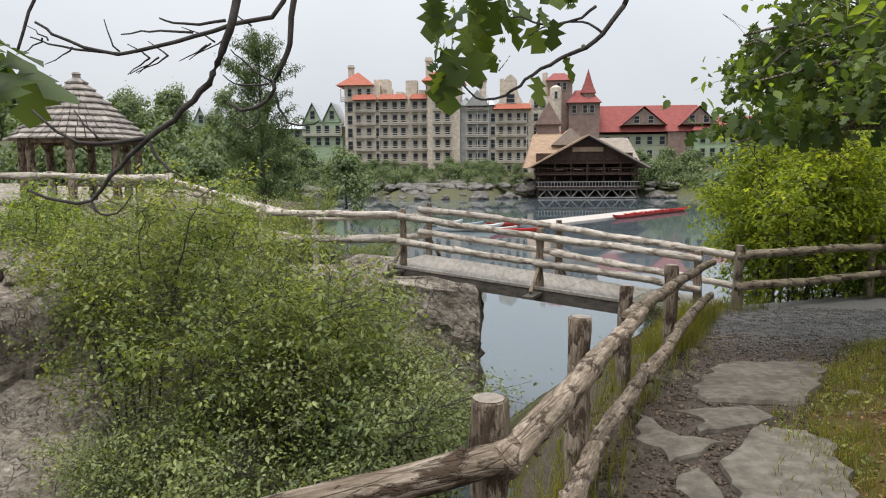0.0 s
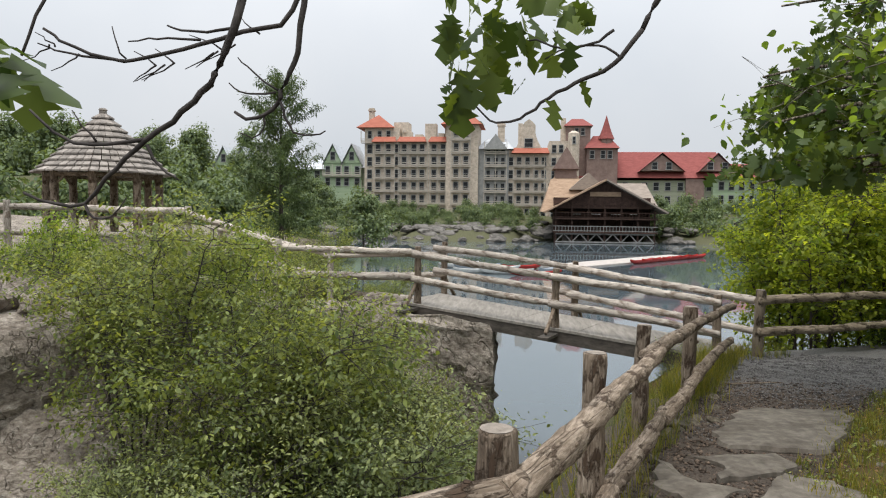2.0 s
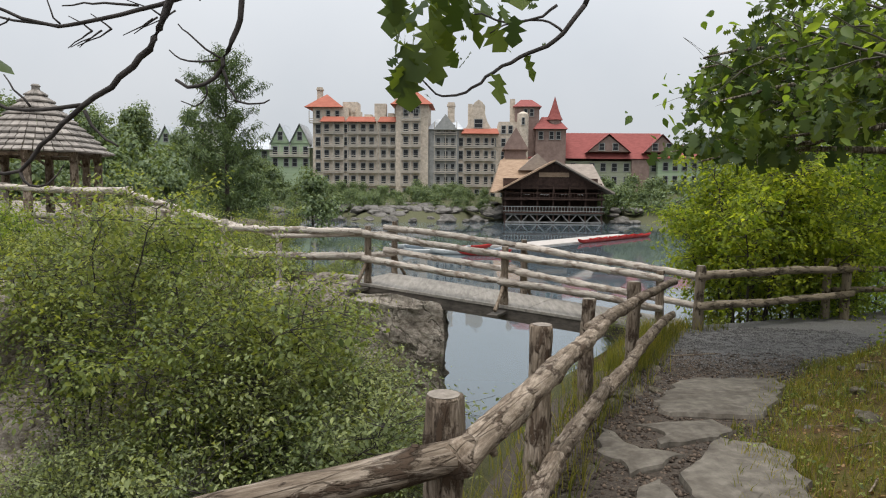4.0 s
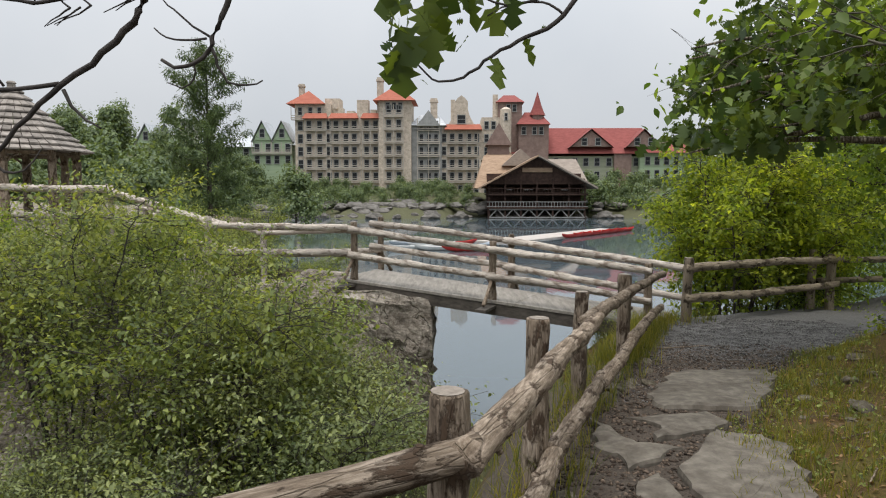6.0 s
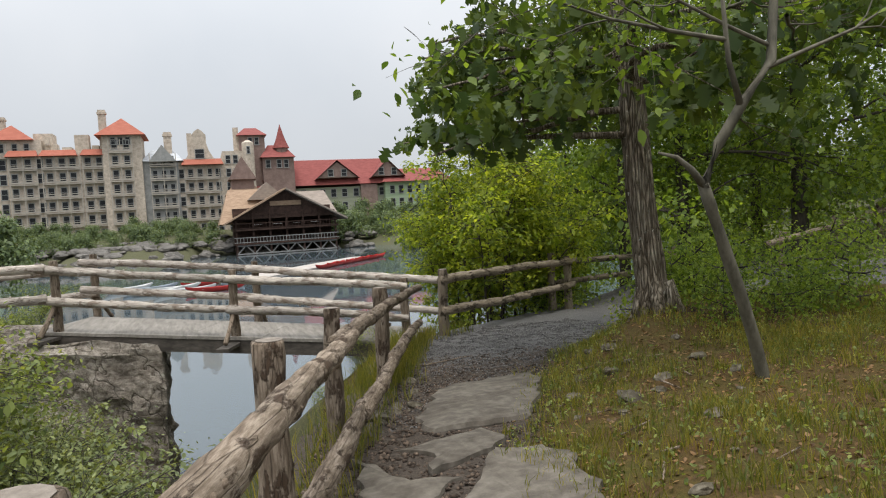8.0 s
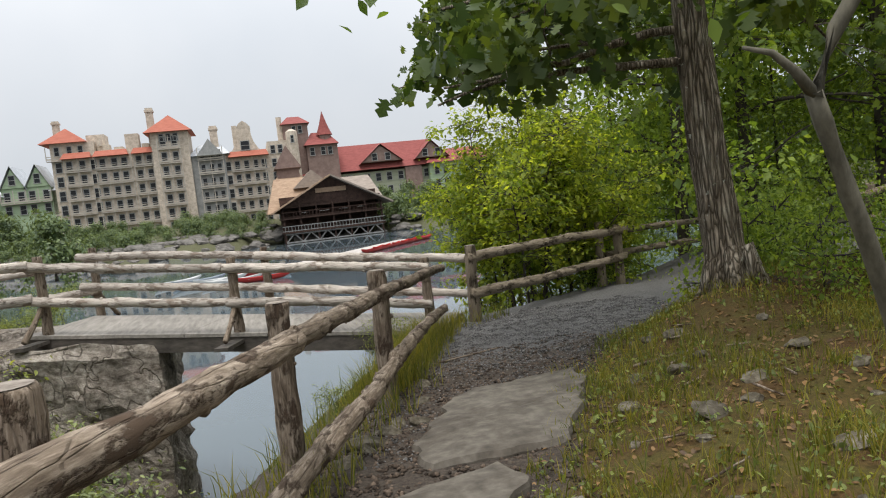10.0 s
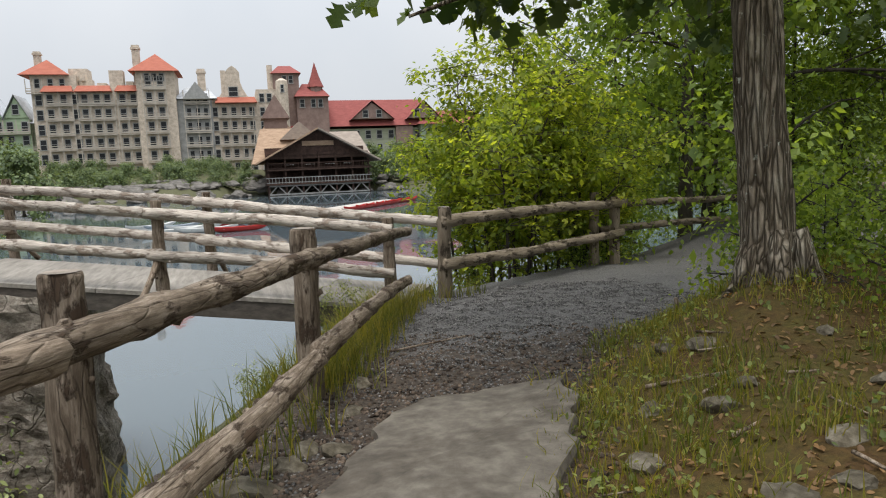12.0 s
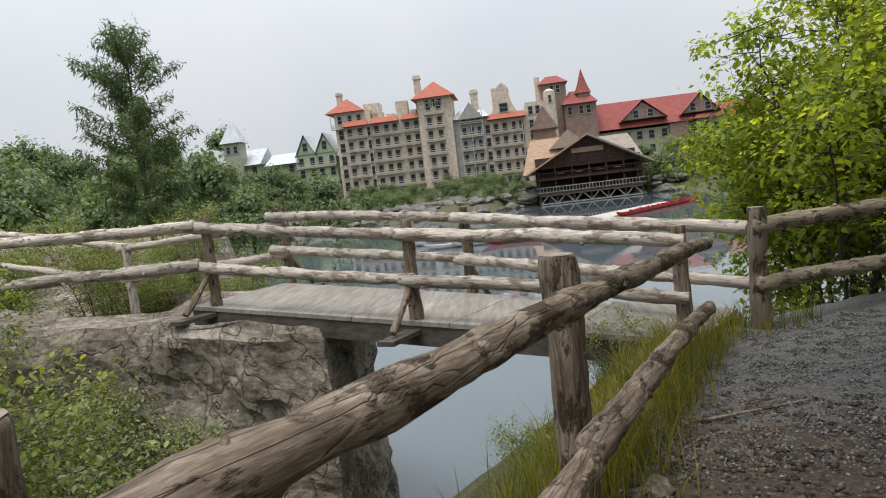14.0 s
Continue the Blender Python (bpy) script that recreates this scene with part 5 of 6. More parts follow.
# woods behind the path
woods = tree("woodland_tree", "leafy woodland tree with dark slender trunk", (11.2, 17.2, -0.6), 11, 0.17, 0.4, "leaf", "bark_dark", 31, (0.2, 0), 0.2, 15, 15, 0.15, 0.8, 2, reach=3.2, group="woods")
woods2 = tree("woodland_tree", "tall dark-barked woodland tree with deep green crown", (15.5, 15.5, 0.2), 13, 0.22, 0.45, "leaf_dark", "bark_dark", 32, (0.3, 0.2), 0.27, 15, 15, 0.15, 0.8, 2, reach=3.4, group="woods")
under = tree("understorey_tree", "low bright green understorey tree", (12.6, 18.4, -0.8), 6.0, 0.07, 0.35, "leaf", "bark_dark", 33, (0, 0), 0.15, 13, 18, 0.11, 0.8, 2, reach=2.2, group="woods")
wr = random.Random(12)
for x, y, src in ((13.2, 17.2, 0), (16.0, 22.8, 1), (14.2, 20.2, 0), (17.5, 19.0, 0), (20.5, 16.0, 1), (18.8, 12.2, 1), (23.5, 12.0, 0), (28, 15, 0), (29, 22, 1), (21.0, 7.0, 1), (26, 8, 0), (34, 18, 0), (34, 10, 1), (30, 3, 1)):
    copy_thing((woods, woods2)[src], pose(x, y, ground_z(x, y) - 0.1, 0, 0, wr.uniform(0, 360)) @ Matrix.Scale(wr.uniform(0.85, 1.2), 4))
for x, y in ((10.4, 18.6), (14.6, 17.8), (17.4, 17.2), (19.5, 21), (22, 17), (21, 14), (13.8, 23.5)):
    copy_thing(under, pose(x, y, ground_z(x, y) - 0.1, 0, 0, wr.uniform(0, 360)) @ Matrix.Scale(wr.uniform(0.7, 1.1), 4))

# ---- shrubs in the gap ----
shrub = stem_shrub("shrub", "tangled leafy shrub with thin arching stems growing in the rock gap", 3.9, 1.7, 8, "leaf_bush", "twig", 41, 0.062, 7, 0.07, "shrub", "shrubs in the gap", (-0.1, 0.1))
shrub.matrix_basis = pose(-2.95, 9.2, gap_height(-2.95, 9.2) - 0.05) @ Matrix.Scale(1.12, 4)
shrub2 = stem_shrub("shrub", "dense low leafy shrub spilling over the rocks", 2.3, 1.7, 9, "leaf_shrub", "twig", 42, 0.058, 8, 0.075, "shrub", "shrubs in the gap")
shrub2.matrix_basis = pose(-1.5, 8.6, gap_height(-1.5, 8.6) - 0.05)
for x, y, s, k in ((-5.0, 9.9, 0.9, 0), (-2.3, 10.2, 0.8, 0), (-3.2, 7.2, 0.9, 1), (-2.1, 6.6, 0.9, 1), (-6.4, 11.4, 0.6, 0), (-3.8, 11.6, 0.7, 0), (-1.9, 11.2, 0.9, 1), (-1.2, 10.0, 0.9, 1), (-2.6, 12.4, 0.75, 1), (-4.2, 8.6, 0.75, 1)):
    copy_thing((shrub, shrub2)[k], pose(x, y, gap_height(x, y) - 0.05, 0, 0, wr.uniform(0, 360)) @ Matrix.Scale(s, 4))


# ---- pine on the rock ----
def pine(at, h, label, seed, name="pine_tree", width=0.4, mat="leaf_pine"):
    rng = random.Random(seed)
    e = thing(name, label, "pine tree", at)
    g = Geo()
    g.add(*tube([(0.06 * noise.noise(Vector((k * 0.7, seed, 0))), 0.06 * noise.noise(Vector((0, k * 0.7, seed))), -0.3 + h * k / 12) for k in range(13)], [0.017 * h * (1 - 0.9 * k / 12) + 0.004 for k in range(13)], 8, 0.1))
    tips = []
    for k in range(int(h * 16)):
        u = 0.06 + 0.94 * (k + rng.random()) / (h * 16)
        w = rng.uniform(0, 6.3)
        r = h * width * (0.30 + 0.28 * math.sin(3.0 * u + 0.3) + 0.16 * noise.noise(Vector((u * 5, w, seed)))) * (1.0 if u < 0.9 else 0.8) * rng.uniform(0.6, 1.3)
        p = Vector((0, 0, u * h))
        d = Vector((math.cos(w), math.sin(w), 0.25 + 0.5 * u))
        q = p + d * r
        m = p.lerp(q, 0.5) - Vector((0, 0, 0.06 * r))
        g.add(*tube([p, m, q], [0.012, 0.009, 0.004], 4, caps=False))
        for t in np.linspace(0.3, 1.0, max(3, int(r / 0.12))):
            tips += [p.lerp(q, t) + Vector((rng.gauss(0, 0.09), rng.gauss(0, 0.09), rng.gauss(0.04, 0.07))) for _ in range(20)]
    g.make("trunk", "bark_dark", e)
    leaves("crown", [tuple(t) for t in tips], 0.17, mat, e, seed, flat=0.2, long=3.2)
    return e


pine((-8.6, 25.4, 0.8), 6.3, "dense dark pine standing on the rock above the lake", 5)

# ---- far shore ----
far_tree = tree("shore_tree", "rounded green tree on the far shore", (-55, 165, 2), 9, 0.22, 0.7, "leaf_far", "bark_dark", 51, (0, 0), 0.12, 16, 7, 0.55, 0.8, 2, group="far shore trees", reach=4.0)
far_bush = tree("shore_bush", "grey-green bush on the far shore", (-30, 152, -1.5), 4.0, 0.1, 0.5, "leaf_far", "bark_dark", 52, (0, 0), 0.05, 14, 6, 0.42, 0.9, 1, category="bush", group="far shore bushes", reach=2.6)
fr = random.Random(77)


def scatter(src, n, x0, x1, y0, y1, s0, s1):
    for _ in range(n):
        x, y = fr.uniform(x0, x1), fr.uniform(y0, y1)
        copy_thing(src, pose(x, y, ground_z(x, y) - 0.3, 0, 0, fr.uniform(0, 360)) @ Matrix.Scale(fr.uniform(s0, s1), 4))


scatter(far_bush, 85, -50, 4, 146, 172, 0.35, 0.85)
scatter(far_bush, 34, 25, 60, 146, 172, 0.6, 1.2)
scatter(far_tree, 4, 27, 40, 152, 166, 0.4, 0.6)
scatter(far_tree, 26, -120, -52, 150, 178, 0.45, 0.8)
scatter(far_tree, 22, -190, -66, 196, 230, 1.3, 2.0)
scatter(far_bush, 36, -110, -46, 148, 176, 0.9, 1.6)
scatter(far_tree, 14, 60, 130, 130, 190, 1.0, 1.7)
scatter(far_tree, 16, 40, 110, 60, 120, 1.0, 1.7)
scatter(far_tree, 14, -150, -60, 70, 140, 0.9, 1.4)
for x, y, s in ((-23, 52, 0.55), (-26, 58, 0.7), (-19.5, 60, 0.5), (-31, 60, 0.8), (-36, 55, 0.8), (-28, 70, 0.9), (-44, 66, 1.0), (-17, 74, 0.6), (-52, 75, 1.1), (-22, 44, 0.5), (-30, 45, 0.6), (-37, 44, 0.7)):
    copy_thing(far_tree, pose(x, y, -1.5, 0, 0, fr.uniform(0, 360)) @ Matrix.Scale(s, 4))


def boulder(size, seed, name="boulder", mat="far_rock", label="pale grey shoreline boulder", group="shore boulders", flat=0.7):
    bm = bmesh.new()
    bmesh.ops.create_icosphere(bm, subdivisions=2, radius=1.0)
    for v in bm.verts:
        c = v.co.copy()
        k = 1 + 0.35 * noise.noise(c * 1.3 + Vector((seed, 0, 0))) + 0.16 * noise.cell(c * 2.2 + Vector((seed, 0, 0)))
        v.co = Vector((c.x * k * 1.25, c.y * k, c.z * k * flat)) * size
    me = bpy.data.meshes.new(name)
    bm.to_mesh(me)
    bm.free()
    me.materials.append(M[mat])
    return tagged(new(name, me), label, "rock", group)


b0 = boulder(1.6, 3)
b0.location = (-20, 141, -2.6)
for k in range(70):
    x = fr.uniform(-60, 34)
    y = 139.5 + 6 * fbm(x, 0, 0, 0.03) + fr.uniform(-1, 7)
    copy_thing(b0, pose(x, y, max(-3.0, ground_z(x, y)) + 0.1, fr.uniform(-15, 15), fr.uniform(-15, 15), fr.uniform(0, 360)) @ Matrix.Scale(fr.uniform(0.3, 1.1), 4))

ledge = boulder(1.4, 8, "rock_ledge", "far_rock", "flat grey rock ledge on the far bank", "far bank ledges", 0.42)
ledge.matrix_basis = pose(-24, 146, -1.4, 0, 0, 10)
for k in range(110):
    x = fr.uniform(-62, 40)
    y = 141 + 6 * fbm(x, 0, 0, 0.03) + fr.uniform(0, 13)
    copy_thing(ledge, pose(x, y, ground_z(x, y) + 0.15, fr.uniform(-8, 8), fr.uniform(-8, 8), fr.uniform(-25, 25)) @ Matrix.Scale(fr.uniform(0.5, 1.3), 4))

# ---- overhanging oak branches at the start of the walk ----


def overhang():
    e = thing("oak_tree", "old oak whose bare and leafy twigs hang over the path", "tree", (3.6, 0.2, 0.9))
    off = Vector(e.location)

    def bough(name, pts, r0, r1, label=""):
        pts = [Vector(p) - off for p in pts]
        fine = []
        for a, b in zip(pts, pts[1:]):
            n = max(2, int((b - a).length / 0.05))
            fine += [a.lerp(b, k / n) + 0.012 * Vector((noise.noise(a * 3 + Vector((k * 0.6, 0, 0))), noise.noise(a * 3 + Vector((0, k * 0.6, 0))), noise.noise(a * 3 + Vector((0, 0, k * 0.6))))) for k in range(n)]
        fine.append(pts[-1])
        k = len(fine)
        return Geo().add(*tube(fine, [r0 + (r1 - r0) * i / (k - 1) for i in range(k)], 7)).make(name, "twig", e, label, True)

    g = Geo()
    g.add(*tube([(0, 0, -0.4), (0, 0, 0.3), (-0.1, 0.05, 2), (-0.2, 0.1, 4), (-0.3, 0.2, 7)], [0.3, 0.22, 0.19, 0.16, 0.08], 14, 0.2, 2))
    g.make("trunk", "bark", e, smooth=True)
    bough("limb", [(3.45, 0.3, 3.9), (2.2, 1.2, 3.7), (0.9, 2.3, 3.7), (-0.3, 2.7, 3.55)], 0.08, 0.02)
    bough("limb", [(3.45, 0.3, 4.2), (2.6, 1.8, 3.9), (1.7, 3.0, 3.7), (1.15, 3.600, 3.4), (0.923, 3.600, 2.970)], 0.06, 0.011)
    # bare twigs
    bough("bare_twig", [(-0.3, 2.7, 3.55), (-0.2, 2.4, 3.1)] + [(-0.225, 2.217, 2.645), (-0.243, 2.217, 2.598), (-0.266, 2.217, 2.543), (-0.289, 2.217, 2.496), (-0.332, 2.217, 2.455), (-0.385, 2.217, 2.407), (-0.452, 2.217, 2.366), (-0.502, 2.217, 2.325), (-0.556, 2.217, 2.275), (-0.613, 2.217, 2.211), (-0.684, 2.217, 2.210), (-0.772, 2.217, 2.239)], 0.016, 0.0035)
    bough("bare_twig", [(-0.456, 2.217, 2.368), (-0.543, 2.217, 2.359), (-0.631, 2.217, 2.362), (-0.683, 2.217, 2.390), (-0.751, 2.217, 2.440)], 0.0055, 0.003)
    bough("bare_twig", [(-0.448, 2.217, 2.356), (-0.432, 2.217, 2.321), (-0.399, 2.217, 2.288), (-0.369, 2.217, 2.272)], 0.0045, 0.002)
    bough("bare_twig", [(-0.613, 2.217, 2.211), (-0.589, 2.217, 2.178), (-0.543, 2.217, 2.182), (-0.502, 2.217, 2.229)], 0.004, 0.0015)
    bough("bare_twig", [(-0.574, 2.217, 2.366), (-0.611, 2.217, 2.407), (-0.640, 2.217, 2.438)], 0.003, 0.0015)
    bough("bare_twig", [(-0.3, 2.7, 3.55), (-0.17, 2.6, 3.1)] + [(-0.185, 2.571, 2.731), (-0.192, 2.571, 2.655), (-0.218, 2.571, 2.597), (-0.247, 2.571, 2.544), (-0.251, 2.571, 2.515), (-0.297, 2.571, 2.476), (-0.349, 2.571, 2.466), (-0.385, 2.571, 2.486)], 0.014, 0.0045)
    bough("bare_twig", [(-0.247, 2.571, 2.515), (-0.236, 2.571, 2.471), (-0.211, 2.571, 2.426), (-0.155, 2.571, 2.417), (-0.115, 2.571, 2.431)], 0.0045, 0.002)
    bough("bare_twig", [(-0.250, 2.571, 2.546), (-0.295, 2.571, 2.573), (-0.345, 2.571, 2.618), (-0.375, 2.571, 2.641)], 0.0035, 0.0018)
    bough("bare_twig", [(-0.260, 2.571, 2.542), (-0.327, 2.571, 2.538), (-0.368, 2.571, 2.545), (-0.402, 2.571, 2.569)], 0.0035, 0.0018)
    bough("bare_twig", [(-0.297, 2.571, 2.473), (-0.298, 2.571, 2.436), (-0.330, 2.571, 2.412), (-0.371, 2.571, 2.426)], 0.003, 0.0015)
    bough("bare_twig", [(-0.3, 2.7, 3.55), (-0.1, 2.6, 3.0)] + [(-0.241, 2.571, 2.732), (-0.425, 2.571, 2.695), (-0.539, 2.571, 2.667), (-0.665, 2.571, 2.641), (-0.729, 2.571, 2.631), (-0.834, 2.571, 2.655), (-0.926, 2.571, 2.699), (-0.978, 2.571, 2.735)], 0.011, 0.004)
    bough("bare_twig", [(-0.728, 2.571, 2.633), (-0.856, 2.571, 2.650), (-0.939, 2.571, 2.671), (-0.997, 2.571, 2.692)], 0.0045, 0.002)
    bough("bare_twig", [(-0.383, 2.571, 2.726), (-0.465, 2.571, 2.715), (-0.547, 2.571, 2.720), (-0.589, 2.571, 2.736)], 0.005, 0.0025)
    bough("bare_twig", [(-0.486, 2.571, 2.693), (-0.590, 2.571, 2.698), (-0.653, 2.571, 2.697), (-0.710, 2.571, 2.692)], 0.004, 0.002)
    bough("bare_twig", [(-0.724, 2.571, 2.639), (-0.753, 2.571, 2.674), (-0.760, 2.571, 2.737)], 0.003, 0.0015)
    rng = random.Random(9)
    for k in range(14):
        t = rng.random()
        p = Vector((-0.3 - 0.7 * t, 2.57, 2.71 - 0.09 * math.sin(t * 3.1)))
        z = rng.choice((-1, 1))
        bough("twiglet", [p, p + Vector((-0.03, 0, z * 0.02)), p + Vector((-0.06 - 0.05 * rng.random(), 0.01, z * 0.045))], 0.003, 0.0012)
    # leafy spray
    spray = [(0.923, 3.600, 2.970), (0.838, 3.600, 2.856), (0.774, 3.600, 2.805), (0.689, 3.600, 2.773), (0.623, 3.600, 2.735), (0.547, 3.600, 2.693), (0.491, 3.600, 2.645), (0.423, 3.600, 2.602), (0.355, 3.600, 2.588), (0.296, 3.600, 2.598), (0.247, 3.600, 2.656), (0.177, 3.600, 2.713)]
    bough("leafy_twig", spray, 0.011, 0.003)
    bough("leafy_twig", [(0.837, 3.600, 2.860), (0.794, 3.600, 2.893), (0.751, 3.600, 2.909), (0.675, 3.600, 2.908), (0.581, 3.600, 2.886), (0.525, 3.600, 2.854)], 0.006, 0.003)
    bough("leafy_twig", [(0.810, 3.600, 2.972), (0.750, 3.600, 2.925), (0.619, 3.600, 2.890), (0.484, 3.600, 2.933), (0.350, 3.600, 2.920)], 0.007, 0.003)
    c = []
    for k in range(125):
        p = Vector((rng.uniform(0.1, 0.72), 3.6, rng.uniform(2.6, 3.12)))
        low = along(p.x, [(0.1, 2.66), (0.2, 2.56), (0.4, 2.62), (0.55, 2.7), (0.72, 2.86)])
        if p.z > low and p.z < low + 0.7 and p.x < 0.78:
            c.append(tuple(p + Vector((0, rng.gauss(0, 0.13), 0.1)) - off))
    for q in (spray[2], spray[3], spray[5], spray[9], spray[11], spray[11]):
        c.append(tuple(Vector(q) + Vector((rng.gauss(0, 0.02), 0, 0)) - off))
    tagged(leaves("leaf_spray", c, 0.082, "leaf_oak", e, 3, lobed=True, flat=0.15, droop=0.9), kind="stuff")
    bough("leafy_twig", [(-0.3, 2.7, 3.55), (-0.85, 2.5, 2.95), (-0.93, 2.42, 2.62)], 0.01, 0.004)
    c = [tuple(Vector((-0.95 + rng.gauss(0, 0.05), 2.4 + rng.gauss(0, 0.06), 2.6 + rng.gauss(0, 0.05))) - off) for _ in range(8)]
    tagged(leaves("leaf_spray", c, 0.16, "leaf_oak", e, 4, lobed=True, flat=0.2), kind="stuff")
    return e


overhang()

# ---- the path: slabs, stones, gravel, litter, grass ----
prng = random.Random(21)


def path_slab(corners, rise):
    """One flat rock slab with an uneven rim, given by its corners in plan."""
    cx, cy = sum(p[0] for p in corners) / len(corners), sum(p[1] for p in corners) / len(corners)
    fine = []
    for (ax, ay), (bx, by) in zip(corners, corners[1:] + corners[:1]):
        n = max(1, int(math.hypot(bx - ax, by - ay) / 0.07))
        for k in range(n):
            x, y = ax + (bx - ax) * k / n, ay + (by - ay) * k / n
            fine.append((x + 0.1 * noise.noise(Vector((x * 4, y * 4, 0))) + 0.025 * noise.noise(Vector((x * 15, y * 15, 0))), y + 0.1 * noise.noise(Vector((x * 4, y * 4, 5))) + 0.025 * noise.noise(Vector((x * 15, y * 15, 5)))))
    k, v = len(fine), []
    for r, dz in ((1.0, -0.08), (1.0, 0.3 * rise), (0.975, rise), (0.85, rise * 1.1), (0.65, rise * 1.2), (0.4, rise * 1.2), (0.18, rise * 1.2)):
        for x, y in fine:
            px, py = cx + (x - cx) * r, cy + (y - cy) * r
            v.append((px - cx, py - cy, land(px, py) + dz + 0.018 * noise.noise(Vector((px * 3, py * 3, 2))) + 0.007 * noise.noise(Vector((px * 12, py * 12, 2)))))
    v.append((0, 0, land(cx, cy) + rise * 1.2))
    f = [(a * k + i, a * k + (i + 1) % k, (a + 1) * k + (i + 1) % k, (a + 1) * k + i) for a in range(6) for i in range(k)] + [(6 * k + i, 6 * k + (i + 1) % k, 7 * k) for i in range(k)]
    ob = ob_mesh("slab", v, f, "slab", ground)
    ob.location = (cx, cy, 0)


def path_slabs():
    path_slab([(2.46, 6.03), (2.76, 5.95), (2.8, 5.6), (2.62, 4.97), (2.26, 3.9), (1.95, 3.2), (1.35, 3.3), (1.6, 4.04), (1.84, 4.52), (1.93, 5.3)], 0.045)
    path_slab([(1.86, 6.38), (2.55, 6.55), (2.63, 6.18), (2.36, 5.97), (1.93, 5.78), (2.03, 6.15)], 0.04)
    path_slab([(1.55, 6.38), (1.66, 5.94), (1.78, 5.66), (2.02, 5.62), (1.76, 5.35), (1.57, 5.2), (1.45, 5.74)], 0.035)
    path_slab([(1.53, 4.98), (1.74, 5.16), (1.75, 4.9), (1.77, 4.58), (1.57, 4.42), (1.5, 4.8)], 0.035)
    path_slab([(2.5, 7.66), (2.66, 8.1), (3.05, 8.48), (4.1, 8.62), (3.8, 7.9), (3.34, 7.15), (3.08, 6.72), (2.62, 6.7), (2.24, 6.74), (2.22, 7.2)], 0.05)
    path_slab([(0.7, 3.2), (1.25, 3.25), (1.75, 2.6), (1.45, 1.5), (0.6, 1.7), (0.55, 2.6)], 0.04)
    path_slab([(0.0, 1.4), (0.5, 1.6), (1.1, 1.3), (0.9, 0.2), (-0.2, 0.1)], 0.04)


stones = [boulder(0.12, 10 + k, "stone", "bank_stone", "lichen-grey stone half sunk in the bank", "stones on the bank", 0.55) for k in range(4)]
spots = [(4.62, 8.26, 0.7), (4.7, 8.0, 1.0), (4.03, 7.5, 0.9), (4.2, 7.2, 1.1), (4.45, 7.35, 1.5), (3.65, 7.0, 1.3), (3.76, 6.3, 1.6), (4.05, 6.35, 1.0), (3.5, 6.0, 0.9), (4.3, 6.6, 1.2), (5.0, 7.0, 1.4), (4.9, 6.4, 1.1), (3.2, 5.4, 0.8), (3.9, 5.5, 1.3), (5.3, 7.7, 1.0), (3.0, 4.6, 0.9), (3.5, 4.9, 0.7)]
for k in range(26):
    y = prng.uniform(3.0, 9.0)
    x = np.interp(y, [p[1] for p in VERGE[:9]], [p[0] for p in VERGE[:9]]) + abs(prng.gauss(0.5, 0.8))
    spots.append((x, y, prng.uniform(0.2, 0.75)))
for x, y, z in ((2.0, 7.5, 1.9), (2.3, 8.0, 1.5), (2.45, 7.9, 1.2), (1.85, 7.15, 1.4), (1.3, 5.3, 1.0), (2.1, 7.8, 1.0)):
    spots.append((x, y, z))
for k in range(26):
    y = prng.uniform(4.5, 9.3)
    x = np.interp(y, [p[1] for p in EDGE[:9]], [p[0] for p in EDGE[:9]]) + prng.uniform(0.15, 0.65)
    spots.append((x, y, prng.uniform(0.3, 1.1)))
for k, (x, y, s) in enumerate(spots):
    s *= 0.72
    m = pose(x, y, ground_z(x, y) + 0.01 * s, prng.uniform(-20, 20), prng.uniform(-20, 20), prng.uniform(0, 360)) @ Matrix.Scale(s, 4)
    if k < 4:
        stones[k].matrix_basis = m
    else:
        copy_thing(stones[k % 4], m)


def field(n, seed, ok, x0, x1, y0, y1):
    """Places on the ground, kept where ok says so."""
    rng = random.Random(seed)
    out = []
    while n > 0:
        n -= 1
        x, y = rng.uniform(x0, x1), rng.uniform(y0, y1)
        if rng.random() < ok(x, y):
            out.append((x, y, ground_z(x, y)))
    return np.array(out)


def on_bank(x, y):
    s, b = side(x, y, EDGE), side(x, y, VERGE)
    patch = 0.55 + 0.9 * fbm(x, y, 4, 0.8)
    return patch * smooth01((b + 0.25) / 0.5) if s > 0 else 0.0


def on_edge(x, y):
    s = side(x, y, EDGE)
    return smooth01(1 - abs(s - 0.12) / 0.5) * (1.0 if 8.9 < y < 12.2 else 0.25)


def on_gravel(x, y):
    s, b = side(x, y, EDGE), side(x, y, VERGE)
    return 1.0 if s > 0.05 and b < 0.05 and y > 9.3 else (0.3 if s > 0 and b < 0 else 0.0)


def on_litter(x, y):
    s, b = side(x, y, EDGE), side(x, y, VERGE)
    return smooth01((b + 0.35) / 0.5) * (0.75 - 0.7 * fbm(x, y, 4, 0.8)) if s > 0 else 0.0


def stuff(name, me, mat, label, category):
    me.materials.append(M[mat])
    ob = new(name, me)
    return tagged(ob, label, category, kind="stuff")


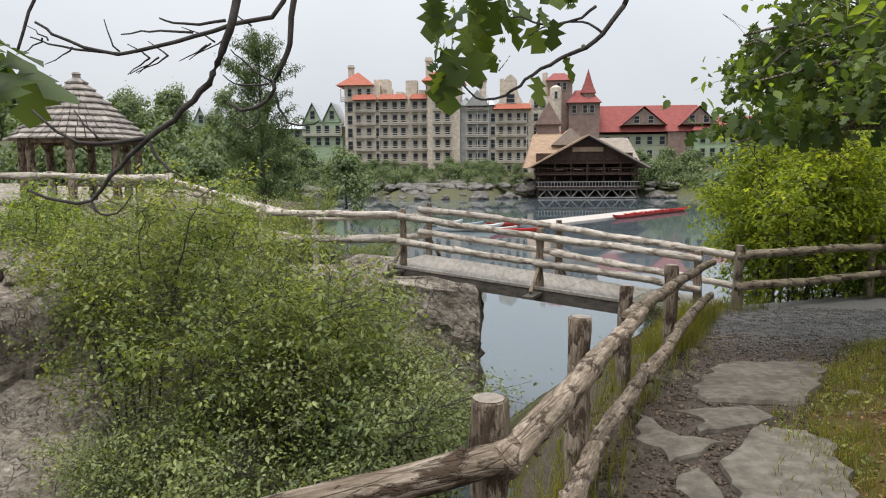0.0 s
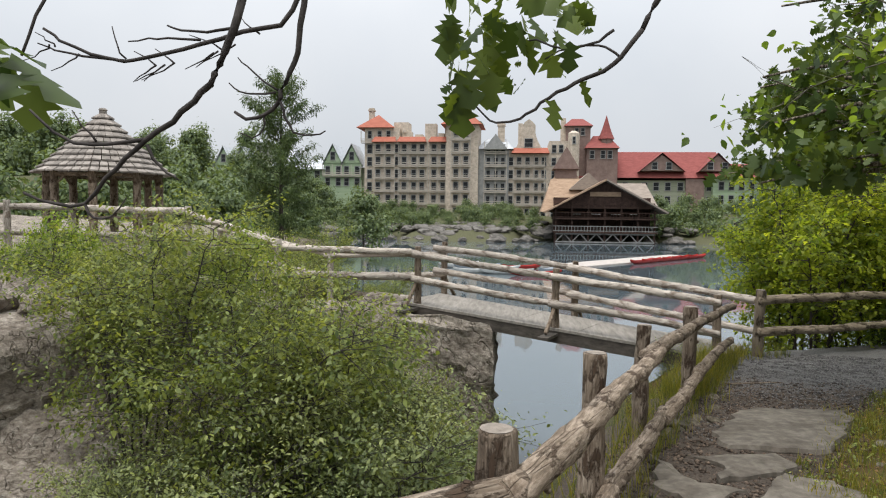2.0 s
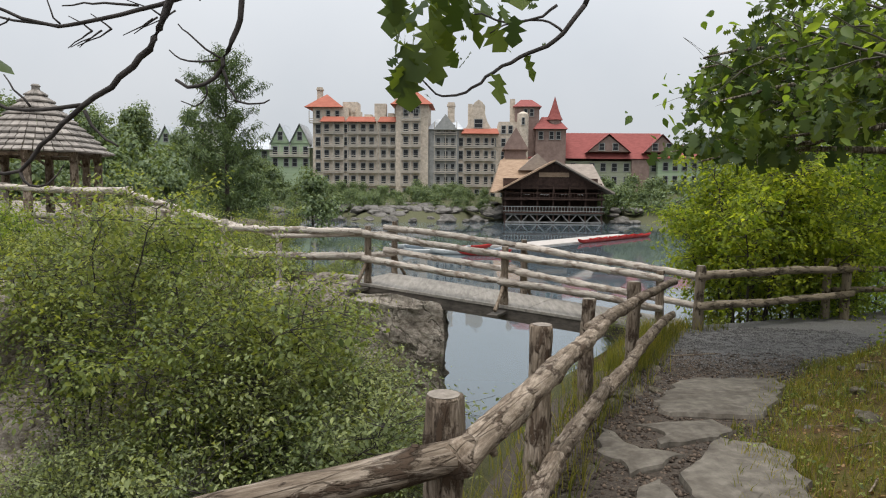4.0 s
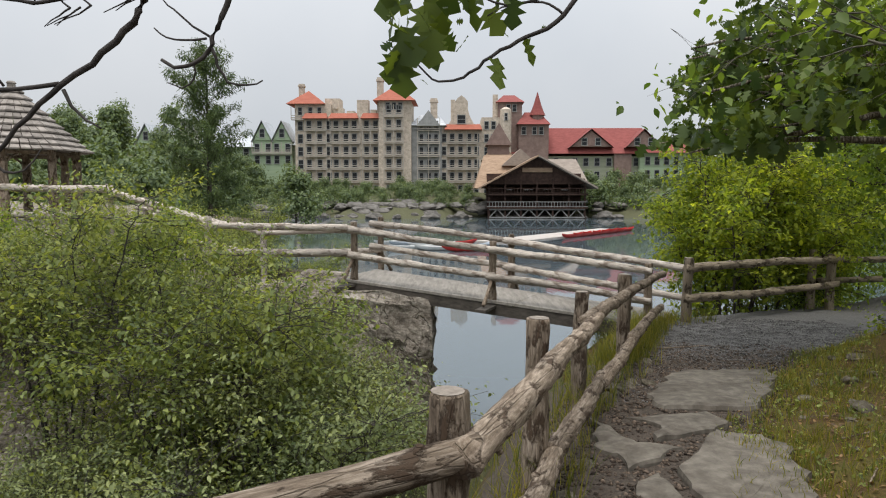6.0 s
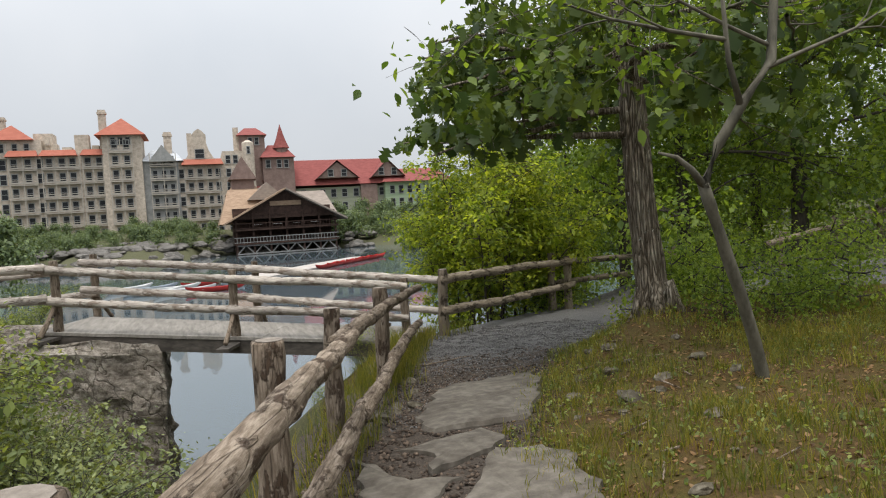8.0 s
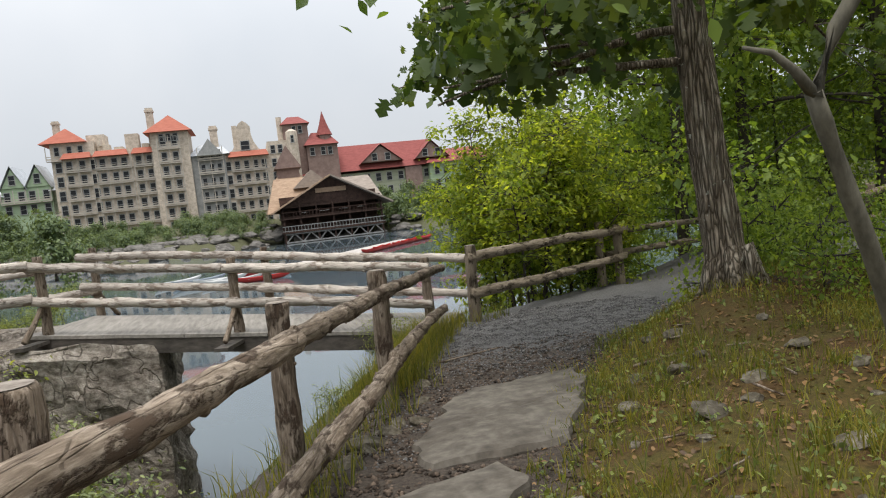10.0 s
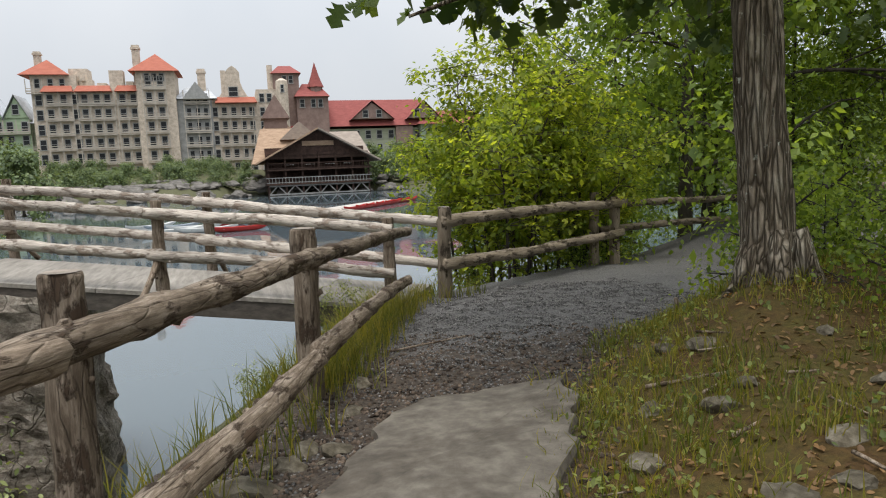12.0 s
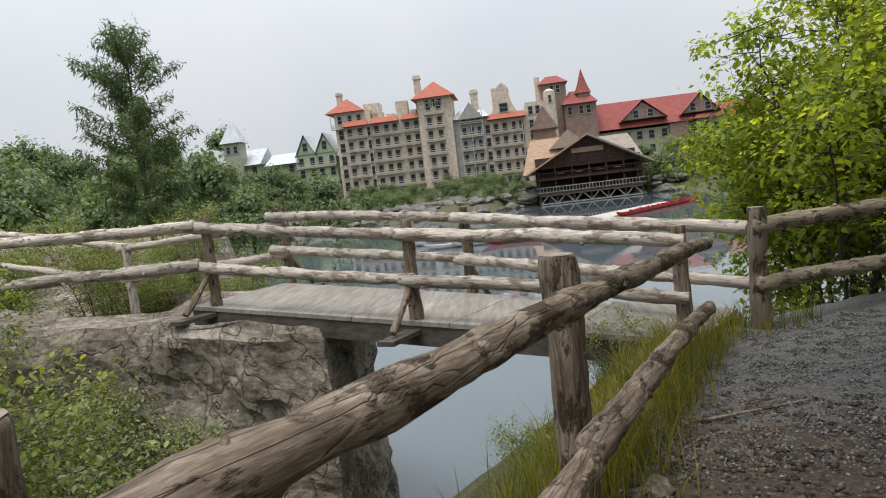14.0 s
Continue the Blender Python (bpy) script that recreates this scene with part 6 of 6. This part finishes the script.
def blades(p, height, seed, wide=0.005):
    rng = np.random.default_rng(seed)
    n = len(p)
    h = height * rng.uniform(0.4, 1.2, n)
    a = rng.uniform(0, 6.28, n)
    w = np.stack([np.cos(a), np.sin(a), np.zeros(n)], 1) * wide
    bend = rng.normal(size=(n, 3)) * 0.35 * h[:, None]
    bend[:, 2] = 0
    up = np.array((0, 0, 1.0))
    m = p + up * (h * 0.6)[:, None] + bend * 0.35
    v = np.stack([p - w, p + w, m + w * 0.8, m - w * 0.8, p + up * h[:, None] + bend], 1).reshape(-1, 3)
    t = (np.array([(0, 1, 2), (0, 2, 3), (3, 2, 4)])[None] + (np.arange(n) * 5)[:, None, None]).reshape(-1, 3)
    return raw_mesh("grass", v, t)


def grits(p, size, seed):
    rng = np.random.default_rng(seed)
    n = len(p)
    o = np.array([(1, 0, 0), (-1, 0, 0), (0, 1, 0), (0, -1, 0), (0, 0, 0.7), (0, 0, -0.6)])
    k = o[None] * (size * rng.uniform(0.4, 1.5, (n, 1, 1))) * rng.uniform(0.6, 1.4, (n, 6, 1))
    a = rng.uniform(0, 6.28, n)
    c, s = np.cos(a)[:, None], np.sin(a)[:, None]
    v = np.stack([k[..., 0] * c - k[..., 1] * s, k[..., 0] * s + k[..., 1] * c, k[..., 2]], 2) + p[:, None, :]
    t = np.array([(0, 2, 4), (2, 1, 4), (1, 3, 4), (3, 0, 4), (2, 0, 5), (1, 2, 5), (3, 1, 5), (0, 3, 5)])
    return raw_mesh("gravel", v.reshape(-1, 3), (t[None] + (np.arange(n) * 6)[:, None, None]).reshape(-1, 3))


tuft = field(15000, 1, on_bank, 1.0, 9.0, 1.0, 11.0)
tuft = np.repeat(tuft, 7, axis=0) + np.random.default_rng(5).normal(size=(len(tuft) * 7, 3)) * np.array((0.04, 0.04, 0.0))
stuff("grass", blades(tuft, 0.125, 2, 0.0032), "grass", "thin yellow-green grass on the bank", "grass")
tall = field(15000, 3, on_edge, -0.5, 5.0, 3.0, 13.0)
tall = np.repeat(tall, 5, axis=0) + np.random.default_rng(6).normal(size=(len(tall) * 5, 3)) * np.array((0.03, 0.03, 0.0))
stuff("tall_grass", blades(tall, 0.3, 4, 0.0035), "grass", "long green and straw-coloured grass along the fence foot", "grass")
lit = field(20000, 5, on_litter, 0.8, 9.0, 1.0, 11.5)
lit[:, 2] += 0.012
stuff("leaf_litter", leaf_mesh("leaf_litter", lit, 0.045, 6, flat=0.8, oval=True), "litter", "dry brown fallen leaves on the bank", "fallen leaves")
low = field(7500, 7, on_bank, 1.0, 9.0, 1.0, 11.0)
low = np.repeat(low, 6, axis=0) + np.abs(np.random.default_rng(8).normal(size=(len(low) * 6, 3))) * np.array((0.05, 0.05, 0.05))
stuff("low_plants", leaf_mesh("low_plants", low, 0.036, 9, flat=0.6, oval=True), "leaf_bush", "small green plants among the litter", "plants")
grit = field(110000, 11, on_gravel, 1.6, 7.0, 7.0, 13.0)
stuff("gravel", grits(grit, 0.0095, 12), "pebble", "loose dark grey gravel on the path", "gravel")
chips = field(46000, 14, lambda x, y: (0.95 if side(x, y, EDGE) < 0.9 else 0.6) if side(x, y, EDGE) > 0 and side(x, y, VERGE) < 0.3 and y < 10.4 + 0.5 * fbm(x, y, 6, 1.5) else 0.0, -0.5, 5.0, 2.0, 10.9)
stuff("bark_chips", grits(chips, 0.016, 15), "chip", "dark bark chips and rubble beside the fence", "rubble")


def stick(at, to, r, label):
    a, b = Vector(at), Vector(to)
    pts = [a.lerp(b, k / 7) + Vector((0.01 * noise.noise(Vector((k, at[0] * 9, 0))), 0.012 * noise.noise(Vector((k, 0, at[1] * 9))), 0)) for k in range(8)]
    return tagged(Geo().add(*tube(pts, [r * (1 - 0.06 * k) for k in range(8)], 6, 0.2)).make("stick", "log", None, "", True), label, "stick")


def gz(x, y, d=0.01):
    return (x, y, ground_z(x, y) + d)


stick(gz(3.1, 9.98), gz(3.95, 10.3), 0.011, "dry fallen stick on the gravel")
stick(gz(4.2, 7.85), gz(4.55, 7.55), 0.014, "pale dry stick on the bank")
stick(gz(4.0, 6.9), gz(4.5, 7.0), 0.01, "thin dry stick among the stones")
for k in range(16):
    y = prng.uniform(4.0, 8.2)
    x = np.interp(y, [p[1] for p in VERGE[:9]], [p[0] for p in VERGE[:9]]) + prng.uniform(0.1, 1.6)
    w, n = prng.uniform(0, 6.3), prng.uniform(0.12, 0.3)
    stick(gz(x, y, 0.03), gz(x + n * math.cos(w), y + n * math.sin(w), 0.03), prng.uniform(0.005, 0.009), "thin dry twig lying on the leaf litter")
stick(gz(5.62, 9.55, -0.05), (5.58, 9.53, ground_z(5.62, 9.55) + 0.2), 0.028, "short weathered stake beside the gravel")

# plants at the foot of the tree and along the woods
weed = tree("weed", "low leafy weed at the edge of the woods", (6.3, 9.0, 0.5), 0.7, 0.01, 0.09, "leaf", "twig", 61, (0, 0), 0.05, 12, 14, 0.042, 0.9, 1, category="weed", group="weeds", reach=0.5)
for k in range(46):
    x, y = prng.choice([(prng.uniform(5.6, 7.5), prng.uniform(7.6, 9.4)), (prng.uniform(7, 14), prng.uniform(5.5, 8.6)), (prng.uniform(9, 17), prng.uniform(11.4, 14.0)), (prng.uniform(4.8, 9), prng.uniform(15.2, 16.6))])
    copy_thing(weed, pose(x, y, ground_z(x, y) - 0.03, 0, 0, prng.uniform(0, 360)) @ Matrix.Scale(prng.uniform(0.5, 1.3), 4))
# bushes leaning over the water by the bridge
for x, y, z, s in ((2.5, 11.3, -1.5, 0.26), (1.7, 9.5, -1.9, 0.26), (3.2, 12.9, -1.2, 0.3)):
    copy_thing(shrub, pose(x, y, z, 0, 0, prng.uniform(0, 360)) @ Matrix.Scale(s, 4))

for x, y, z, s in ((-4.6, 17.6, -1.0, 0.5), (-6.4, 19.2, -1.0, 0.62), (-8.0, 18.2, -0.9, 0.55), (-3.2, 18.4, -1.4, 0.5), (-9.6, 20.5, -0.8, 0.6), (-6.0, 22.0, -0.9, 0.6)):
    copy_thing(shrub, pose(x, y, z, 0, 0, prng.uniform(0, 360)) @ Matrix.Scale(s, 4))

path_slabs()

# loose blocks on the bare rock and weeds in its cracks
block = boulder(0.3, 31, "rock_block", "rock", "broken grey rock block on the bare ledge", "rock blocks", 0.6)
block.matrix_basis = pose(-6.0, 12.9, 0.75, 8, 4, 30)
for k in range(60):
    x, y = prng.uniform(-13, -4.8), prng.uniform(9.0, 14.2)
    z = 0.15 + 0.12 * min(8.0, max(0.0, -4.5 - x))
    if y < 13.4 + 0.9 * (x + 5.5) and x > -8.5:
        continue
    copy_thing(block, pose(x, y, min(z, 1.1), prng.uniform(-12, 12), prng.uniform(-12, 12), prng.uniform(0, 360)) @ Matrix.Scale(prng.uniform(0.5, 2.2), 4))
for k in range(26):
    copy_thing(weed, pose(prng.uniform(-12, -4.5), prng.uniform(12.6, 14.0), prng.uniform(0.5, 1.0), 0, 0, prng.uniform(0, 360)) @ Matrix.Scale(prng.uniform(0.7, 1.5), 4))
